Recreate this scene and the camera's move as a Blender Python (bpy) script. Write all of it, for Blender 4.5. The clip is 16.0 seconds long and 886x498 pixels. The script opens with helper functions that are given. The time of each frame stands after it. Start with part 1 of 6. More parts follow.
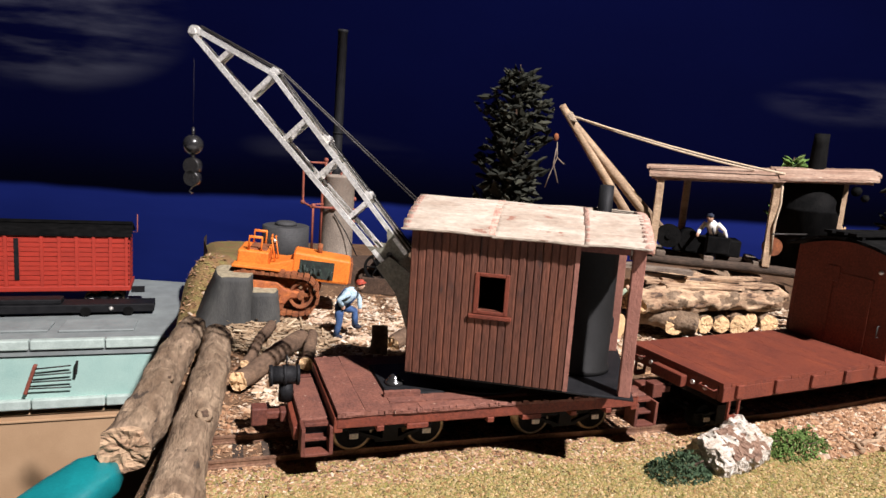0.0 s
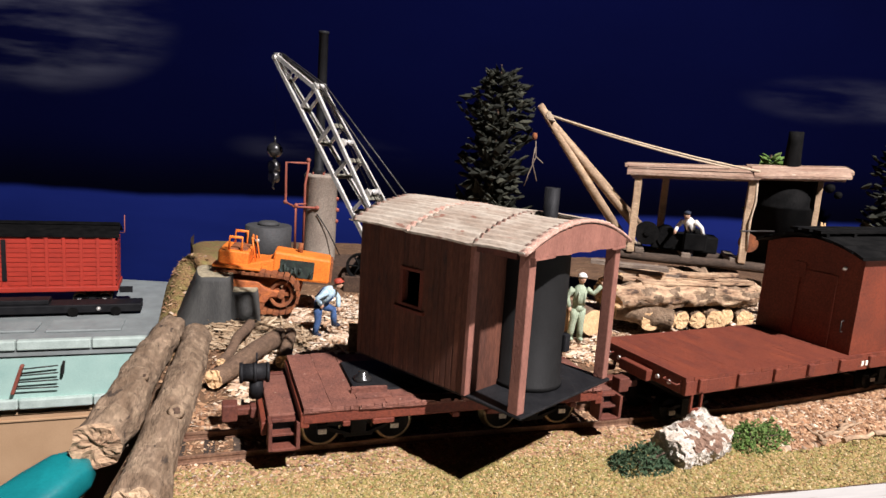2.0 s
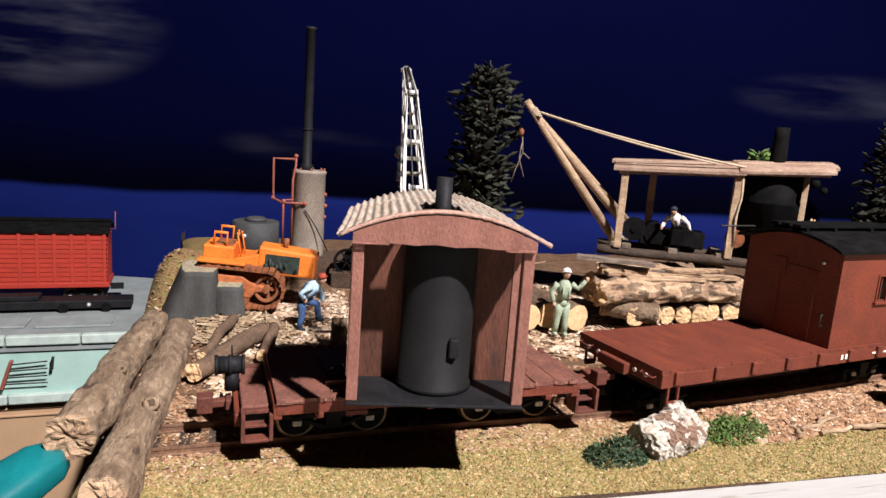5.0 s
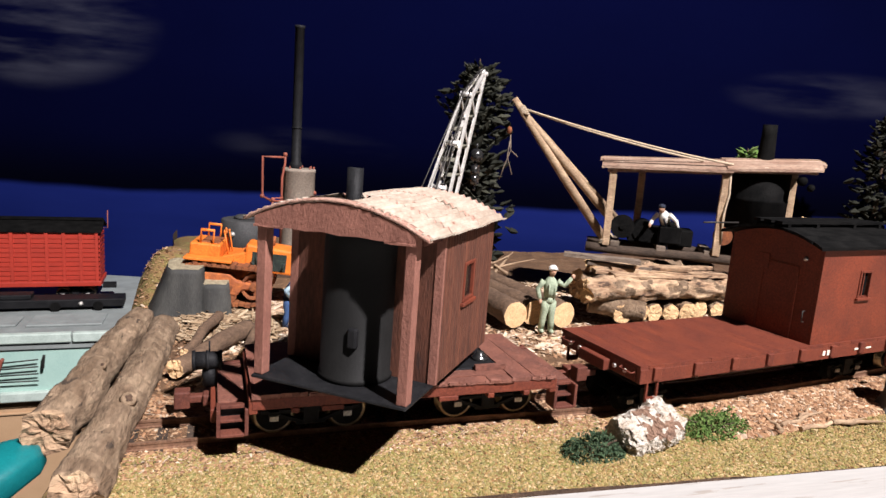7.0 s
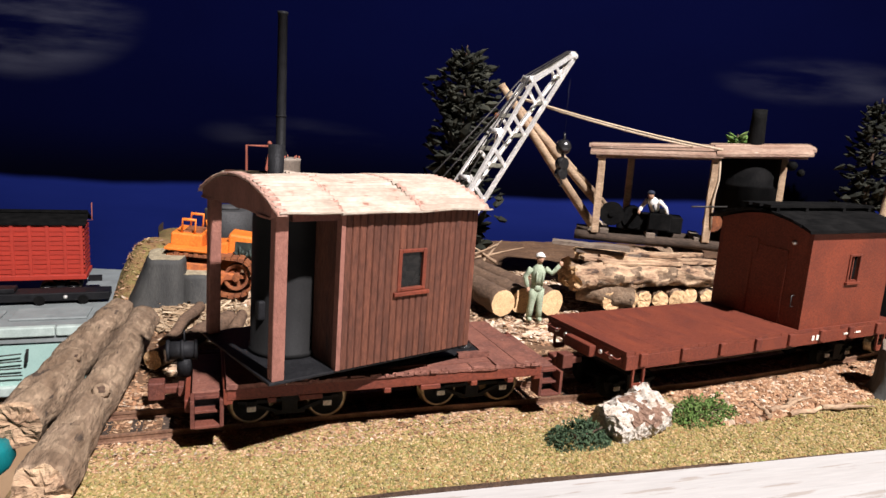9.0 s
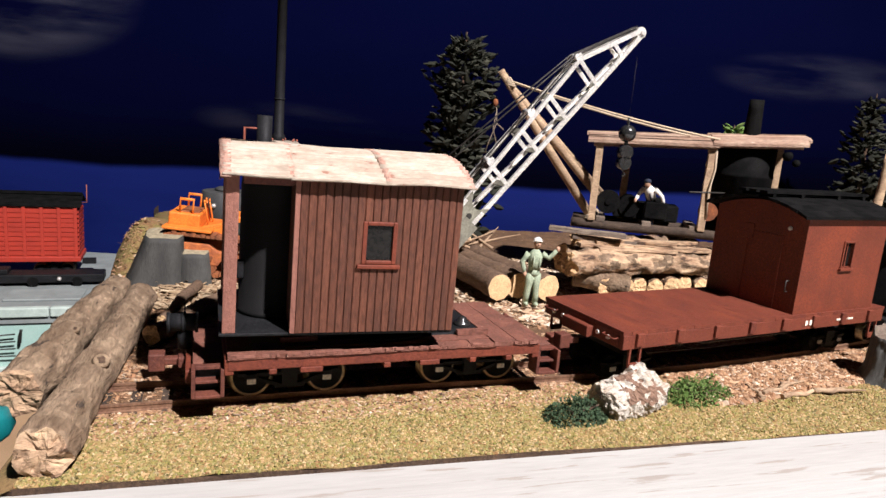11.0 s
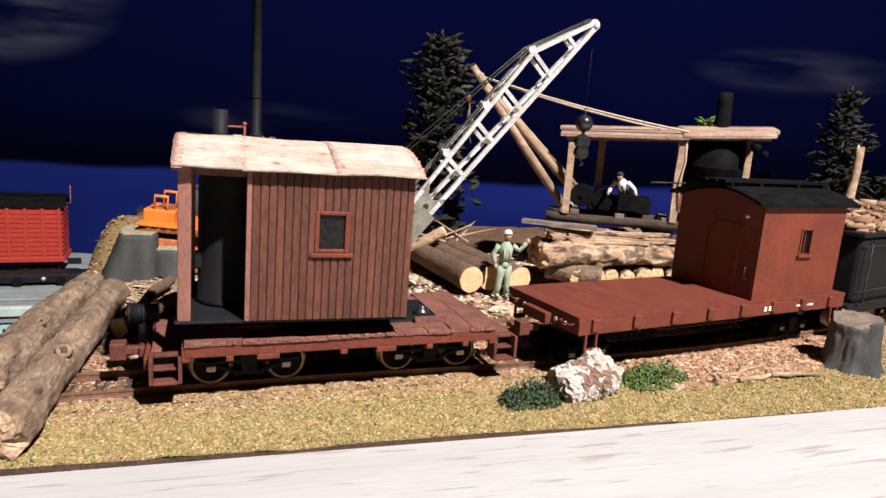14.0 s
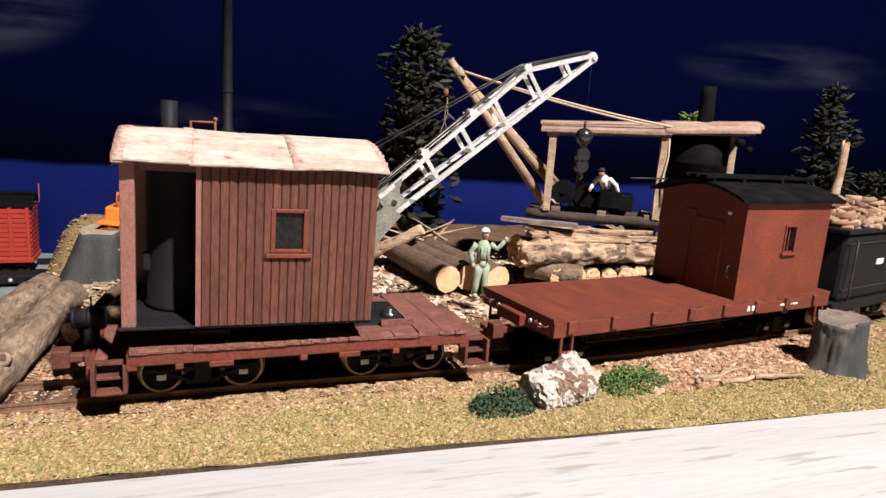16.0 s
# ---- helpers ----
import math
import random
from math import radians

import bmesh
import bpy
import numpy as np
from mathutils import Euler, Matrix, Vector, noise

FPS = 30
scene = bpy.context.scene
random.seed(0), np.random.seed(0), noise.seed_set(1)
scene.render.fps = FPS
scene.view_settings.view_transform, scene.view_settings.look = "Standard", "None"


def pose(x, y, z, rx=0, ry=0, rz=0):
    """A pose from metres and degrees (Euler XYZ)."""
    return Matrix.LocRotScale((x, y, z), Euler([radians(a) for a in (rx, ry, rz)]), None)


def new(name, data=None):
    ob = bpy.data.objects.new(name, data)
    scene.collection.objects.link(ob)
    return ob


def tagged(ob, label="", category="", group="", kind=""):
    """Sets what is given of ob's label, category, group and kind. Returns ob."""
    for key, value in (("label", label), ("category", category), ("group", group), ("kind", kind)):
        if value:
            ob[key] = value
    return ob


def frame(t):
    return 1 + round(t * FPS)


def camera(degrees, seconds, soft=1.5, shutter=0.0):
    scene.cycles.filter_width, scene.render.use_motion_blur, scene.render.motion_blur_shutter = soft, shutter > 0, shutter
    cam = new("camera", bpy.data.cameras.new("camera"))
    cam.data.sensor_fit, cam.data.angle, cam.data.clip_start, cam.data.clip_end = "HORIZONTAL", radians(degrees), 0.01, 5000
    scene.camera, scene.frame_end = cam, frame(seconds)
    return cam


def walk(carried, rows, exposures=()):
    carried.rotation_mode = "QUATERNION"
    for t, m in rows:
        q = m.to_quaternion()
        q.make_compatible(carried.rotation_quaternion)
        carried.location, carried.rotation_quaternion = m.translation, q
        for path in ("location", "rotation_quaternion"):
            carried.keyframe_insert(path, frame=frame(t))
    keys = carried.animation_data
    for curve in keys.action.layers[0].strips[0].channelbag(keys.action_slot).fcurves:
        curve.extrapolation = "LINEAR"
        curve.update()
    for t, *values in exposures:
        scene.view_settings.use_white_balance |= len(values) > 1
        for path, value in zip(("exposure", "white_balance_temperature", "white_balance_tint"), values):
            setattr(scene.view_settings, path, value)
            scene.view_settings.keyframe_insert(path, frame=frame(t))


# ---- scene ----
cam = camera(69.7, 16.0)
# seconds; eye in millimetres; yaw, pitch, roll in degrees
PATH = [
    (0, -92.00, -199.45, 102.15, -19.894, -9.511, 4.501),
    (0.5, -88.97, -202.44, 104.19, -19.899, -9.635, 4.188),
    (1, -87.68, -205.99, 104.21, -19.944, -9.687, 4.396),
    (1.5, -84.34, -207.93, 105.09, -20.052, -9.476, 4.327),
    (2, -83.76, -207.68, 104.22, -20.178, -9.679, 4.171),
    (2.5, -82.06, -210.70, 103.90, -20.109, -9.643, 4.068),
    (3, -79.00, -212.14, 103.41, -20.238, -9.752, 4.120),
    (3.5, -79.37, -211.94, 103.56, -20.111, -9.794, 4.265),
    (4, -77.32, -211.24, 102.78, -20.295, -9.776, 4.287),
    (4.5, -76.80, -211.22, 103.07, -20.255, -9.801, 4.239),
    (7, -68.44, -215.18, 102.29, -20.124, -9.806, 4.086),
    (7.5, -67.37, -216.17, 100.70, -20.151, -10.001, 4.097),
    (8, -65.82, -217.62, 101.13, -20.270, -9.971, 4.083),
    (8.5, -62.12, -217.97, 101.28, -20.267, -9.993, 4.026),
    (9, -62.09, -212.53, 99.14, -20.642, -10.427, 3.685),
    (11.5, -65.52, -215.21, 92.36, -21.424, -10.863, 4.745),
    (12, -63.32, -218.01, 91.68, -21.486, -10.793, 4.506),
    (12.5, -60.28, -221.45, 93.05, -21.461, -10.794, 4.272),
    (13, -51.21, -226.68, 92.48, -21.788, -10.733, 3.949),
    (13.5, -52.89, -228.74, 91.56, -21.358, -10.850, 4.211),
    (14, -52.95, -224.85, 91.45, -21.489, -10.848, 3.979),
    (14.5, -44.73, -220.52, 89.44, -22.047, -11.088, 3.825),
    (15, -44.39, -219.38, 91.88, -21.968, -10.855, 3.858),
    (15.5, -43.76, -217.26, 90.30, -22.222, -11.049, 3.964),
    (16, -41.39, -216.83, 90.07, -22.435, -10.944, 3.909),
]
walk(cam, [(t, pose(x / 1000, y / 1000, z / 1000, 0, 0, yaw) @ pose(0, 0, 0, 90 + pitch) @ pose(0, 0, 0, 0, 0, roll)) for t, x, y, z, yaw, pitch, roll in PATH])

# ---- light: one bright reflector lamp in front of and above the layout, in a dim room ----
world = bpy.data.worlds.new("room_light")
scene.world = world
world.use_nodes = True
world.node_tree.nodes["Background"].inputs[0].default_value = (0.75, 0.82, 1.0, 1)
world.node_tree.nodes["Background"].inputs[1].default_value = 0.003
lamp = new("lamp", bpy.data.lights.new("lamp", "SPOT"))
lamp.data.energy, lamp.data.shadow_soft_size, lamp.data.color = 250.0, 0.022, (1.0, 0.945, 0.965)
lamp.location = (0.31, -0.85, 1.13)
lamp.rotation_euler = (Vector((0.06, 0.08, 0.0)) - Vector(lamp.location)).to_track_quat("-Z", "Y").to_euler()
lamp.data.spot_size, lamp.data.spot_blend = radians(76), 1.0
scene.view_settings.exposure = 0.0


# ---- mesh helpers; all lengths in millimetres ----
def box(bm, x0, x1, y0, y1, z0, z1, mi=0):
    v = [bm.verts.new((x, y, z)) for x in (x0, x1) for y in (y0, y1) for z in (z0, z1)]
    for q in ((0, 1, 3, 2), (4, 6, 7, 5), (0, 4, 5, 1), (2, 3, 7, 6), (0, 2, 6, 4), (1, 5, 7, 3)):
        bm.faces.new([v[i] for i in q]).material_index = mi
    return v


def ring(bm, c, a, b, n, wob=0.0, rnd=None):
    out = []
    for i in range(n):
        t = 2 * math.pi * i / n
        k = 1 + (rnd.uniform(-wob, wob) if rnd else 0)
        out.append(bm.verts.new(c + (a * math.cos(t) + b * math.sin(t)) * k))
    return out


def skin(bm, rings, caps=True, mi=0, cap_mi=None):
    n = len(rings[0])
    for r, s in zip(rings, rings[1:]):
        for i in range(n):
            f = bm.faces.new((r[i], r[(i + 1) % n], s[(i + 1) % n], s[i]))
            f.material_index, f.smooth = mi, True
    if caps:
        cm = mi if cap_mi is None else cap_mi
        bm.faces.new(rings[0][::-1]).material_index = cm
        bm.faces.new(rings[-1]).material_index = cm


def across(d):
    d = Vector(d).normalized()
    a = d.cross(Vector((0, 0, 1)) if abs(d.z) < 0.9 else Vector((1, 0, 0))).normalized()
    return a, d.cross(a)


def tube(bm, pts, radii, n=10, mi=0, cap_mi=None, wob=0.0, rnd=None):
    pts = [Vector(p) for p in pts]
    if not isinstance(radii, (list, tuple)):
        radii = [radii] * len(pts)
    rings = []
    a0 = None
    for i, p in enumerate(pts):
        d = pts[min(i + 1, len(pts) - 1)] - pts[max(i - 1, 0)]
        a, b = across(d)
        if a0 is not None:
            b2 = d.normalized().cross(a0)
            if b2.length > 0.01:
                b = b2.normalized()
                a = b.cross(d.normalized()).normalized()
        a0 = a
        rings.append(ring(bm, p, a * radii[i], b * radii[i], n, wob, rnd))
    skin(bm, rings, True, mi, cap_mi)


def lathe(bm, profile, n=24, c=(0, 0), mi=0, wob=0.0, rnd=None):
    rings = [ring(bm, Vector((c[0], c[1], z)), Vector((r, 0, 0)), Vector((0, r, 0)), n, wob, rnd) for r, z in profile]
    skin(bm, rings, True, mi)


def ball(bm, c, r, mi=0, n=12, sq=(1, 1, 1)):
    c = Vector(c)
    rings = []
    for k in range(1, 8):
        t = math.pi * k / 8
        rr = [Vector((math.cos(2 * math.pi * i / n) * math.sin(t) * sq[0], math.sin(2 * math.pi * i / n) * math.sin(t) * sq[1], -math.cos(t) * sq[2])) for i in range(n)]
        rings.append([bm.verts.new(c + v * r) for v in rr])
    skin(bm, rings, True, mi)


def bar(bm, p, q, w, h, mi=0):
    """A square bar from p to q, w wide and h deep."""
    p, q = Vector(p), Vector(q)
    a, b = across(q - p)
    r = [[bm.verts.new(e + a * s * w / 2 + b * t * h / 2) for s, t in ((-1, -1), (1, -1), (1, 1), (-1, 1))] for e in (p, q)]
    for i in range(4):
        bm.faces.new((r[0][i], r[0][(i + 1) % 4], r[1][(i + 1) % 4], r[1][i])).material_index = mi
    bm.faces.new(r[0][::-1]).material_index = mi
    bm.faces.new(r[1]).material_index = mi


def rough(bm, amount, size, seed=0):
    for v in bm.verts:
        v.co += noise.noise_vector(v.co / size + Vector((seed * 7.3, seed * 3.1, seed))) * amount


def mesh_of(name, bm, mats):
    bmesh.ops.recalc_face_normals(bm, faces=bm.faces)
    me = bpy.data.meshes.new(name)
    for v in bm.verts:
        v.co *= 0.001
    bm.to_mesh(me)
    bm.free()
    for m in mats if isinstance(mats, (list, tuple)) else [mats]:
        me.materials.append(m)
    return me


def part(name, bm, mats, parent=None, label="", bevel=0.0, me=None):
    ob = new(name, me or mesh_of(name, bm, mats))
    if parent:
        ob.parent = parent
    if label:
        ob["label"] = label
    if bevel:
        b = ob.modifiers.new("bevel", "BEVEL")
        b.width, b.segments, b.limit_method = bevel * 0.001, 2, "ANGLE"
    return ob


def place(x, y, z, rz=0, rx=0, ry=0):
    return pose(x / 1000, y / 1000, z / 1000, rx, ry, rz)


def thing(name, m, label, category, group=""):
    ob = new(name)
    ob.empty_display_size = 0.01
    ob.matrix_basis = m
    return tagged(ob, label, category, group)


def solid(name, bm, mats, m, label, category, group="", kind="", bevel=0.0):
    ob = part(name, bm, mats, None, "", bevel)
    ob.matrix_basis = m
    return tagged(ob, label, category, group, kind)


def B():
    return bmesh.new()


# ---- materials ----
def material(name, base, second=None, mix=0.5, size=8.0, rough_v=0.7, metal=0.0, bump=0.25, grain=0.8, stretch=None, third=None, third_amt=0.5, third_size=3.0, spec=0.3, tint=0.0, speck=0.3, coords="Object"):
    """Base colour broken up by a second at one size and by a third in spots; fine grain as relief. Sizes in millimetres."""
    m = bpy.data.materials.new(name)
    m.use_nodes = True
    t = m.node_tree
    n, l = t.nodes, t.links
    p = n["Principled BSDF"]
    p.inputs["Roughness"].default_value, p.inputs["Metallic"].default_value = rough_v, metal
    p.inputs["Specular IOR Level"].default_value = spec
    tc = n.new("ShaderNodeTexCoord")
    src = tc.outputs[coords]
    info = n.new("ShaderNodeObjectInfo")
    add = n.new("ShaderNodeVectorMath")
    add.operation = "ADD"
    off = n.new("ShaderNodeCombineXYZ")
    for k in range(3):
        l.new(info.outputs["Random"], off.inputs[k])
    l.new(src, add.inputs[0])
    l.new(off.outputs[0], add.inputs[1])
    src = add.outputs[0]
    if stretch:
        mp = n.new("ShaderNodeMapping")
        mp.inputs["Scale"].default_value = stretch
        l.new(src, mp.inputs[0])
        src = mp.outputs[0]

    def nz(sz, detail=6.0, ro=0.6):
        q = n.new("ShaderNodeTexNoise")
        q.inputs["Scale"].default_value, q.inputs["Detail"].default_value, q.inputs["Roughness"].default_value = 1000 / sz, detail, ro
        l.new(src, q.inputs["Vector"])
        return q.outputs["Fac"]

    def ramp(v, a, b):
        r = n.new("ShaderNodeMapRange")
        r.inputs[1].default_value, r.inputs[2].default_value = a, b
        l.new(v, r.inputs[0])
        return r.outputs[0]

    def blend(f, a, b):
        q = n.new("ShaderNodeMix")
        q.data_type = "RGBA"
        l.new(f, q.inputs[0])
        for s, v in ((6, a), (7, b)):
            if isinstance(v, tuple):
                q.inputs[s].default_value = (*v, 1)
            else:
                l.new(v, q.inputs[s])
        return q.outputs[2]

    second = second or tuple(c * 0.7 for c in base)
    col = blend(ramp(nz(size), 0.5 - 0.25 * mix - 0.08 + (0.5 - mix) * 0.3, 0.5 + 0.12 + (0.5 - mix) * 0.3), base, second)
    if third:
        col = blend(ramp(nz(third_size), 0.72 - third_amt * 0.3, 0.76 - third_amt * 0.3), col, third)
    # fine speckle
    sp = n.new("ShaderNodeMapRange")
    sp.inputs[1].default_value, sp.inputs[2].default_value, sp.inputs[3].default_value, sp.inputs[4].default_value = 0.3, 0.7, 1 - speck, 1 + speck
    l.new(nz(max(grain * 1.1, 0.8), 3.0), sp.inputs[0])
    mul = n.new("ShaderNodeVectorMath")
    mul.operation = "SCALE"
    l.new(col, mul.inputs[0])
    l.new(sp.outputs[0], mul.inputs["Scale"])
    col = mul.outputs[0]
    if tint:
        hsv = n.new("ShaderNodeHueSaturation")
        l.new(ramp(info.outputs["Random"], 0, 1), hsv.inputs["Fac"])
        hsv.inputs["Fac"].default_value = 1
        vr = n.new("ShaderNodeMapRange")
        vr.inputs[3].default_value, vr.inputs[4].default_value = 1 - tint, 1 + tint
        l.new(info.outputs["Random"], vr.inputs[0])
        for k in list(hsv.inputs["Fac"].links):
            l.remove(k)
        l.new(vr.outputs[0], hsv.inputs["Value"])
        l.new(col, hsv.inputs["Color"])
        col = hsv.outputs[0]
    l.new(col, p.inputs["Base Color"])
    if bump:
        b = n.new("ShaderNodeBump")
        b.inputs["Strength"].default_value, b.inputs["Distance"].default_value = min(1.0, bump * 1.5), grain * 0.0008
        l.new(nz(grain, 4.0), b.inputs["Height"])
        l.new(b.outputs[0], p.inputs["Normal"])
    return m


BOXRED = material("boxcar_red_paint", (0.135, 0.042, 0.026), (0.085, 0.028, 0.02), 0.45, 14, 0.65, 0, 0.3, 0.7, None, (0.035, 0.016, 0.013), 0.25, 6)
DECKRED = material("weathered_red_deck", (0.2, 0.078, 0.052), (0.125, 0.05, 0.036), 0.5, 7, 0.75, 0, 0.5, 0.8, None, (0.42, 0.28, 0.21), 0.16, 1.6, tint=0.08)
FLATRED = material("flat_car_red", (0.16, 0.037, 0.018), (0.105, 0.025, 0.015), 0.5, 22, 0.62, 0, 0.25, 0.6, None, (0.055, 0.02, 0.014), 0.15, 4)
CABRED = material("brick_red_paint", (0.15, 0.032, 0.015), (0.105, 0.024, 0.013), 0.4, 16, 0.6, 0, 0.15, 0.6, None, (0.06, 0.022, 0.014), 0.1, 3)
BOARD = material("brown_red_boards", (0.122, 0.042, 0.023), (0.07, 0.026, 0.016), 0.5, 10, 0.8, 0, 0.4, 0.7, (1, 1, 0.25), (0.045, 0.021, 0.016), 0.24, 5, tint=0.1)
POSTRED = material("worn_post_paint", (0.25, 0.108, 0.078), (0.18, 0.076, 0.055), 0.5, 9, 0.8, 0, 0.35, 0.8, (1, 1, 0.6), (0.4, 0.24, 0.17), 0.1, 1.5, speck=0.15)
BLACK = material("black_paint", (0.008, 0.008, 0.009), (0.014, 0.014, 0.015), 0.45, 7, 0.55, 0, 0.2, 0.7, spec=0.12)
SOOT = material("soot_black", (0.003, 0.003, 0.003), (0.008, 0.0077, 0.0074), 0.4, 9, 0.8, 0, 0.3, 0.8, spec=0.05)
BOILER = material("boiler_dark_grey", (0.013, 0.0128, 0.0125), (0.008, 0.0078, 0.0076), 0.5, 18, 0.6, 0, 0.08, 0.7, spec=0.12, speck=0.12)
TIN = material("weathered_roof_tin", (0.44, 0.385, 0.315), (0.3, 0.235, 0.18), 0.5, 6, 0.8, 0, 0.3, 0.8, (0.4, 1, 1), (0.24, 0.12, 0.085), 0.3, 3.0, speck=0.16)
RUSTSEAM = material("rusted_seam", (0.3, 0.15, 0.11), (0.42, 0.27, 0.21), 0.5, 2.5, 0.8, 0, 0.5, 0.6)
STEEL = material("bare_steel", (0.78, 0.76, 0.72), (0.58, 0.55, 0.5), 0.4, 8, 0.38, 0.55, 0.1, 0.6, None, (0.2, 0.14, 0.1), 0.1, 2)
GUSSET = material("grey_green_plate", (0.23, 0.22, 0.17), (0.15, 0.14, 0.11), 0.5, 6, 0.6, 0.2, 0.1, 0.6)
DARKSTEEL = material("dark_steel", (0.07, 0.065, 0.06), (0.035, 0.032, 0.03), 0.5, 5, 0.5, 0.6, 0.2, 0.6)
BRASS = material("worn_tread_metal", (0.42, 0.34, 0.22), (0.2, 0.15, 0.1), 0.5, 4, 0.4, 0.9, 0.1, 0.5)
RAIL = material("rusty_rail", (0.27, 0.16, 0.1), (0.16, 0.085, 0.055), 0.5, 6, 0.55, 0.35, 0.2, 0.6, None, (0.5, 0.38, 0.27), 0.2, 9)
TIE = material("dark_tie_wood", (0.075, 0.05, 0.035), (0.04, 0.028, 0.02), 0.5, 4, 0.9, 0, 0.6, 0.7, (0.4, 1, 1), None, 0.5, 3, tint=0.25)
BARK = material("grey_brown_bark", (0.25, 0.175, 0.115), (0.135, 0.088, 0.054), 0.5, 5, 0.9, 0, 1.0, 1.4, (1, 0.3, 1), (0.06, 0.042, 0.03), 0.34, 4)
BARKLIGHT = material("rubbed_bark", (0.3, 0.215, 0.14), (0.17, 0.115, 0.072), 0.5, 5, 0.9, 0, 0.8, 1.2, (1, 0.3, 1), (0.1, 0.07, 0.045), 0.25, 4)
DARKBARK = material("brown_bark", (0.16, 0.1, 0.062), (0.1, 0.062, 0.04), 0.5, 6, 0.9, 0, 0.6, 1.0, (0.5, 0.5, 1))
CUT = material("fresh_cut_wood", (0.68, 0.46, 0.25), (0.55, 0.35, 0.18), 0.5, 4, 0.85, 0, 0.3, 0.6)
SPLIT = material("split_wood", (0.52, 0.37, 0.23), (0.25, 0.15, 0.09), 0.5, 5, 0.85, 0, 1.0, 1.2, (0.35, 1, 1), (0.08, 0.05, 0.034), 0.4, 5)
ROOFWOOD = material("weathered_roof_planks", (0.42, 0.3, 0.22), (0.27, 0.165, 0.115), 0.5, 7, 0.85, 0, 0.6, 0.9, (0.4, 1, 1), (0.55, 0.44, 0.34), 0.25, 4, tint=0.2)
MOSS = material("mossy_bank", (0.16, 0.15, 0.045), (0.2, 0.11, 0.05), 0.5, 7, 0.95, 0, 0.9, 1.0, None, (0.3, 0.26, 0.1), 0.25, 3)
RAWWOOD = material("raw_timber", (0.42, 0.3, 0.19), (0.26, 0.17, 0.105), 0.5, 6, 0.85, 0, 0.4, 0.7, (0.4, 0.4, 1), None, 0.5, 3, tint=0.15)
GREYWOOD = material("grey_timber", (0.2, 0.155, 0.115), (0.12, 0.09, 0.07), 0.5, 6, 0.9, 0, 0.4, 0.8, None, (0.34, 0.27, 0.19), 0.15, 4, tint=0.2)
STUMPGREY = material("painted_stump_grey", (0.075, 0.073, 0.066), (0.036, 0.036, 0.034), 0.5, 12, 0.75, 0, 0.3, 0.8, (1, 1, 0.35), (0.14, 0.12, 0.09), 0.12, 4, speck=0.12)
STUMPTOP = material("stump_top", (0.42, 0.36, 0.24), (0.24, 0.2, 0.13), 0.5, 3, 0.9, 0, 0.6, 1.0)
ORANGE = material("orange_enamel", (0.72, 0.195, 0.028), (0.6, 0.15, 0.022), 0.4, 10, 0.5, 0, 0.1, 0.6, None, (0.4, 0.12, 0.03), 0.1, 3)
RUSTORANGE = material("rusted_orange_paint", (0.5, 0.15, 0.04), (0.3, 0.09, 0.035), 0.5, 4, 0.75, 0, 0.3, 0.7, None, (0.17, 0.06, 0.03), 0.3, 3)
RUST = material("rusty_tracks", (0.3, 0.1, 0.035), (0.16, 0.055, 0.025), 0.5, 4, 0.85, 0, 0.5, 0.7)
ENGINE = material("engine_green_black", (0.03, 0.045, 0.035), (0.015, 0.02, 0.018), 0.5, 3, 0.6, 0, 0.4, 0.7)
CONCRETE = material("boiler_grey", (0.3, 0.25, 0.2), (0.21, 0.17, 0.135), 0.5, 12, 0.8, 0, 0.2, 0.8, None, (0.16, 0.11, 0.08), 0.12, 4)
TANKGREY = material("tank_dark_grey", (0.055, 0.055, 0.055), (0.038, 0.038, 0.038), 0.5, 10, 0.7, 0, 0.15, 0.7)
PIPERED = material("red_primer_pipe", (0.3, 0.085, 0.055), (0.2, 0.06, 0.04), 0.5, 5, 0.6, 0, 0.1, 0.6)
ROPE = material("tan_rope", (0.52, 0.42, 0.3), (0.38, 0.29, 0.2), 0.5, 2, 0.9, 0, 0.5, 0.5)
WAGONRED = material("bright_wagon_red", (0.4, 0.038, 0.022), (0.32, 0.032, 0.02), 0.4, 12, 0.55, 0, 0.1, 0.6, speck=0.1)
MINT = material("mint_paint", (0.36, 0.52, 0.46), (0.3, 0.46, 0.41), 0.4, 20, 0.6, 0, 0.1, 0.8, None, (0.48, 0.58, 0.52), 0.12, 6, speck=0.1)
MINTLIGHT = material("pale_mint_rim", (0.46, 0.54, 0.49), (0.36, 0.43, 0.39), 0.4, 8, 0.6, 0, 0.2, 0.8, speck=0.08)
GREYDECK = material("grey_deck", (0.27, 0.3, 0.29), (0.2, 0.22, 0.215), 0.5, 18, 0.7, 0, 0.1, 0.8, speck=0.08)
BEIGE = material("tan_hardboard", (0.46, 0.3, 0.175), (0.4, 0.255, 0.145), 0.5, 30, 0.7, 0, 0.1, 0.7, speck=0.06)
TEAL = material("teal_rubber", (0.005, 0.16, 0.17), (0.004, 0.12, 0.13), 0.4, 12, 0.4, 0, 0.1, 0.8, spec=0.5, speck=0.08)
GLASSDARK = material("dark_window_pane", (0.004, 0.004, 0.004), (0.012, 0.011, 0.01), 0.4, 2, 0.25, 0, 0.0, 0.6, spec=0.25)
GRASS = material("ground_foam", (0.2, 0.17, 0.06), (0.24, 0.15, 0.065), 0.5, 16, 0.95, 0, 0.9, 0.9, None, (0.2, 0.21, 0.06), 0.35, 7)
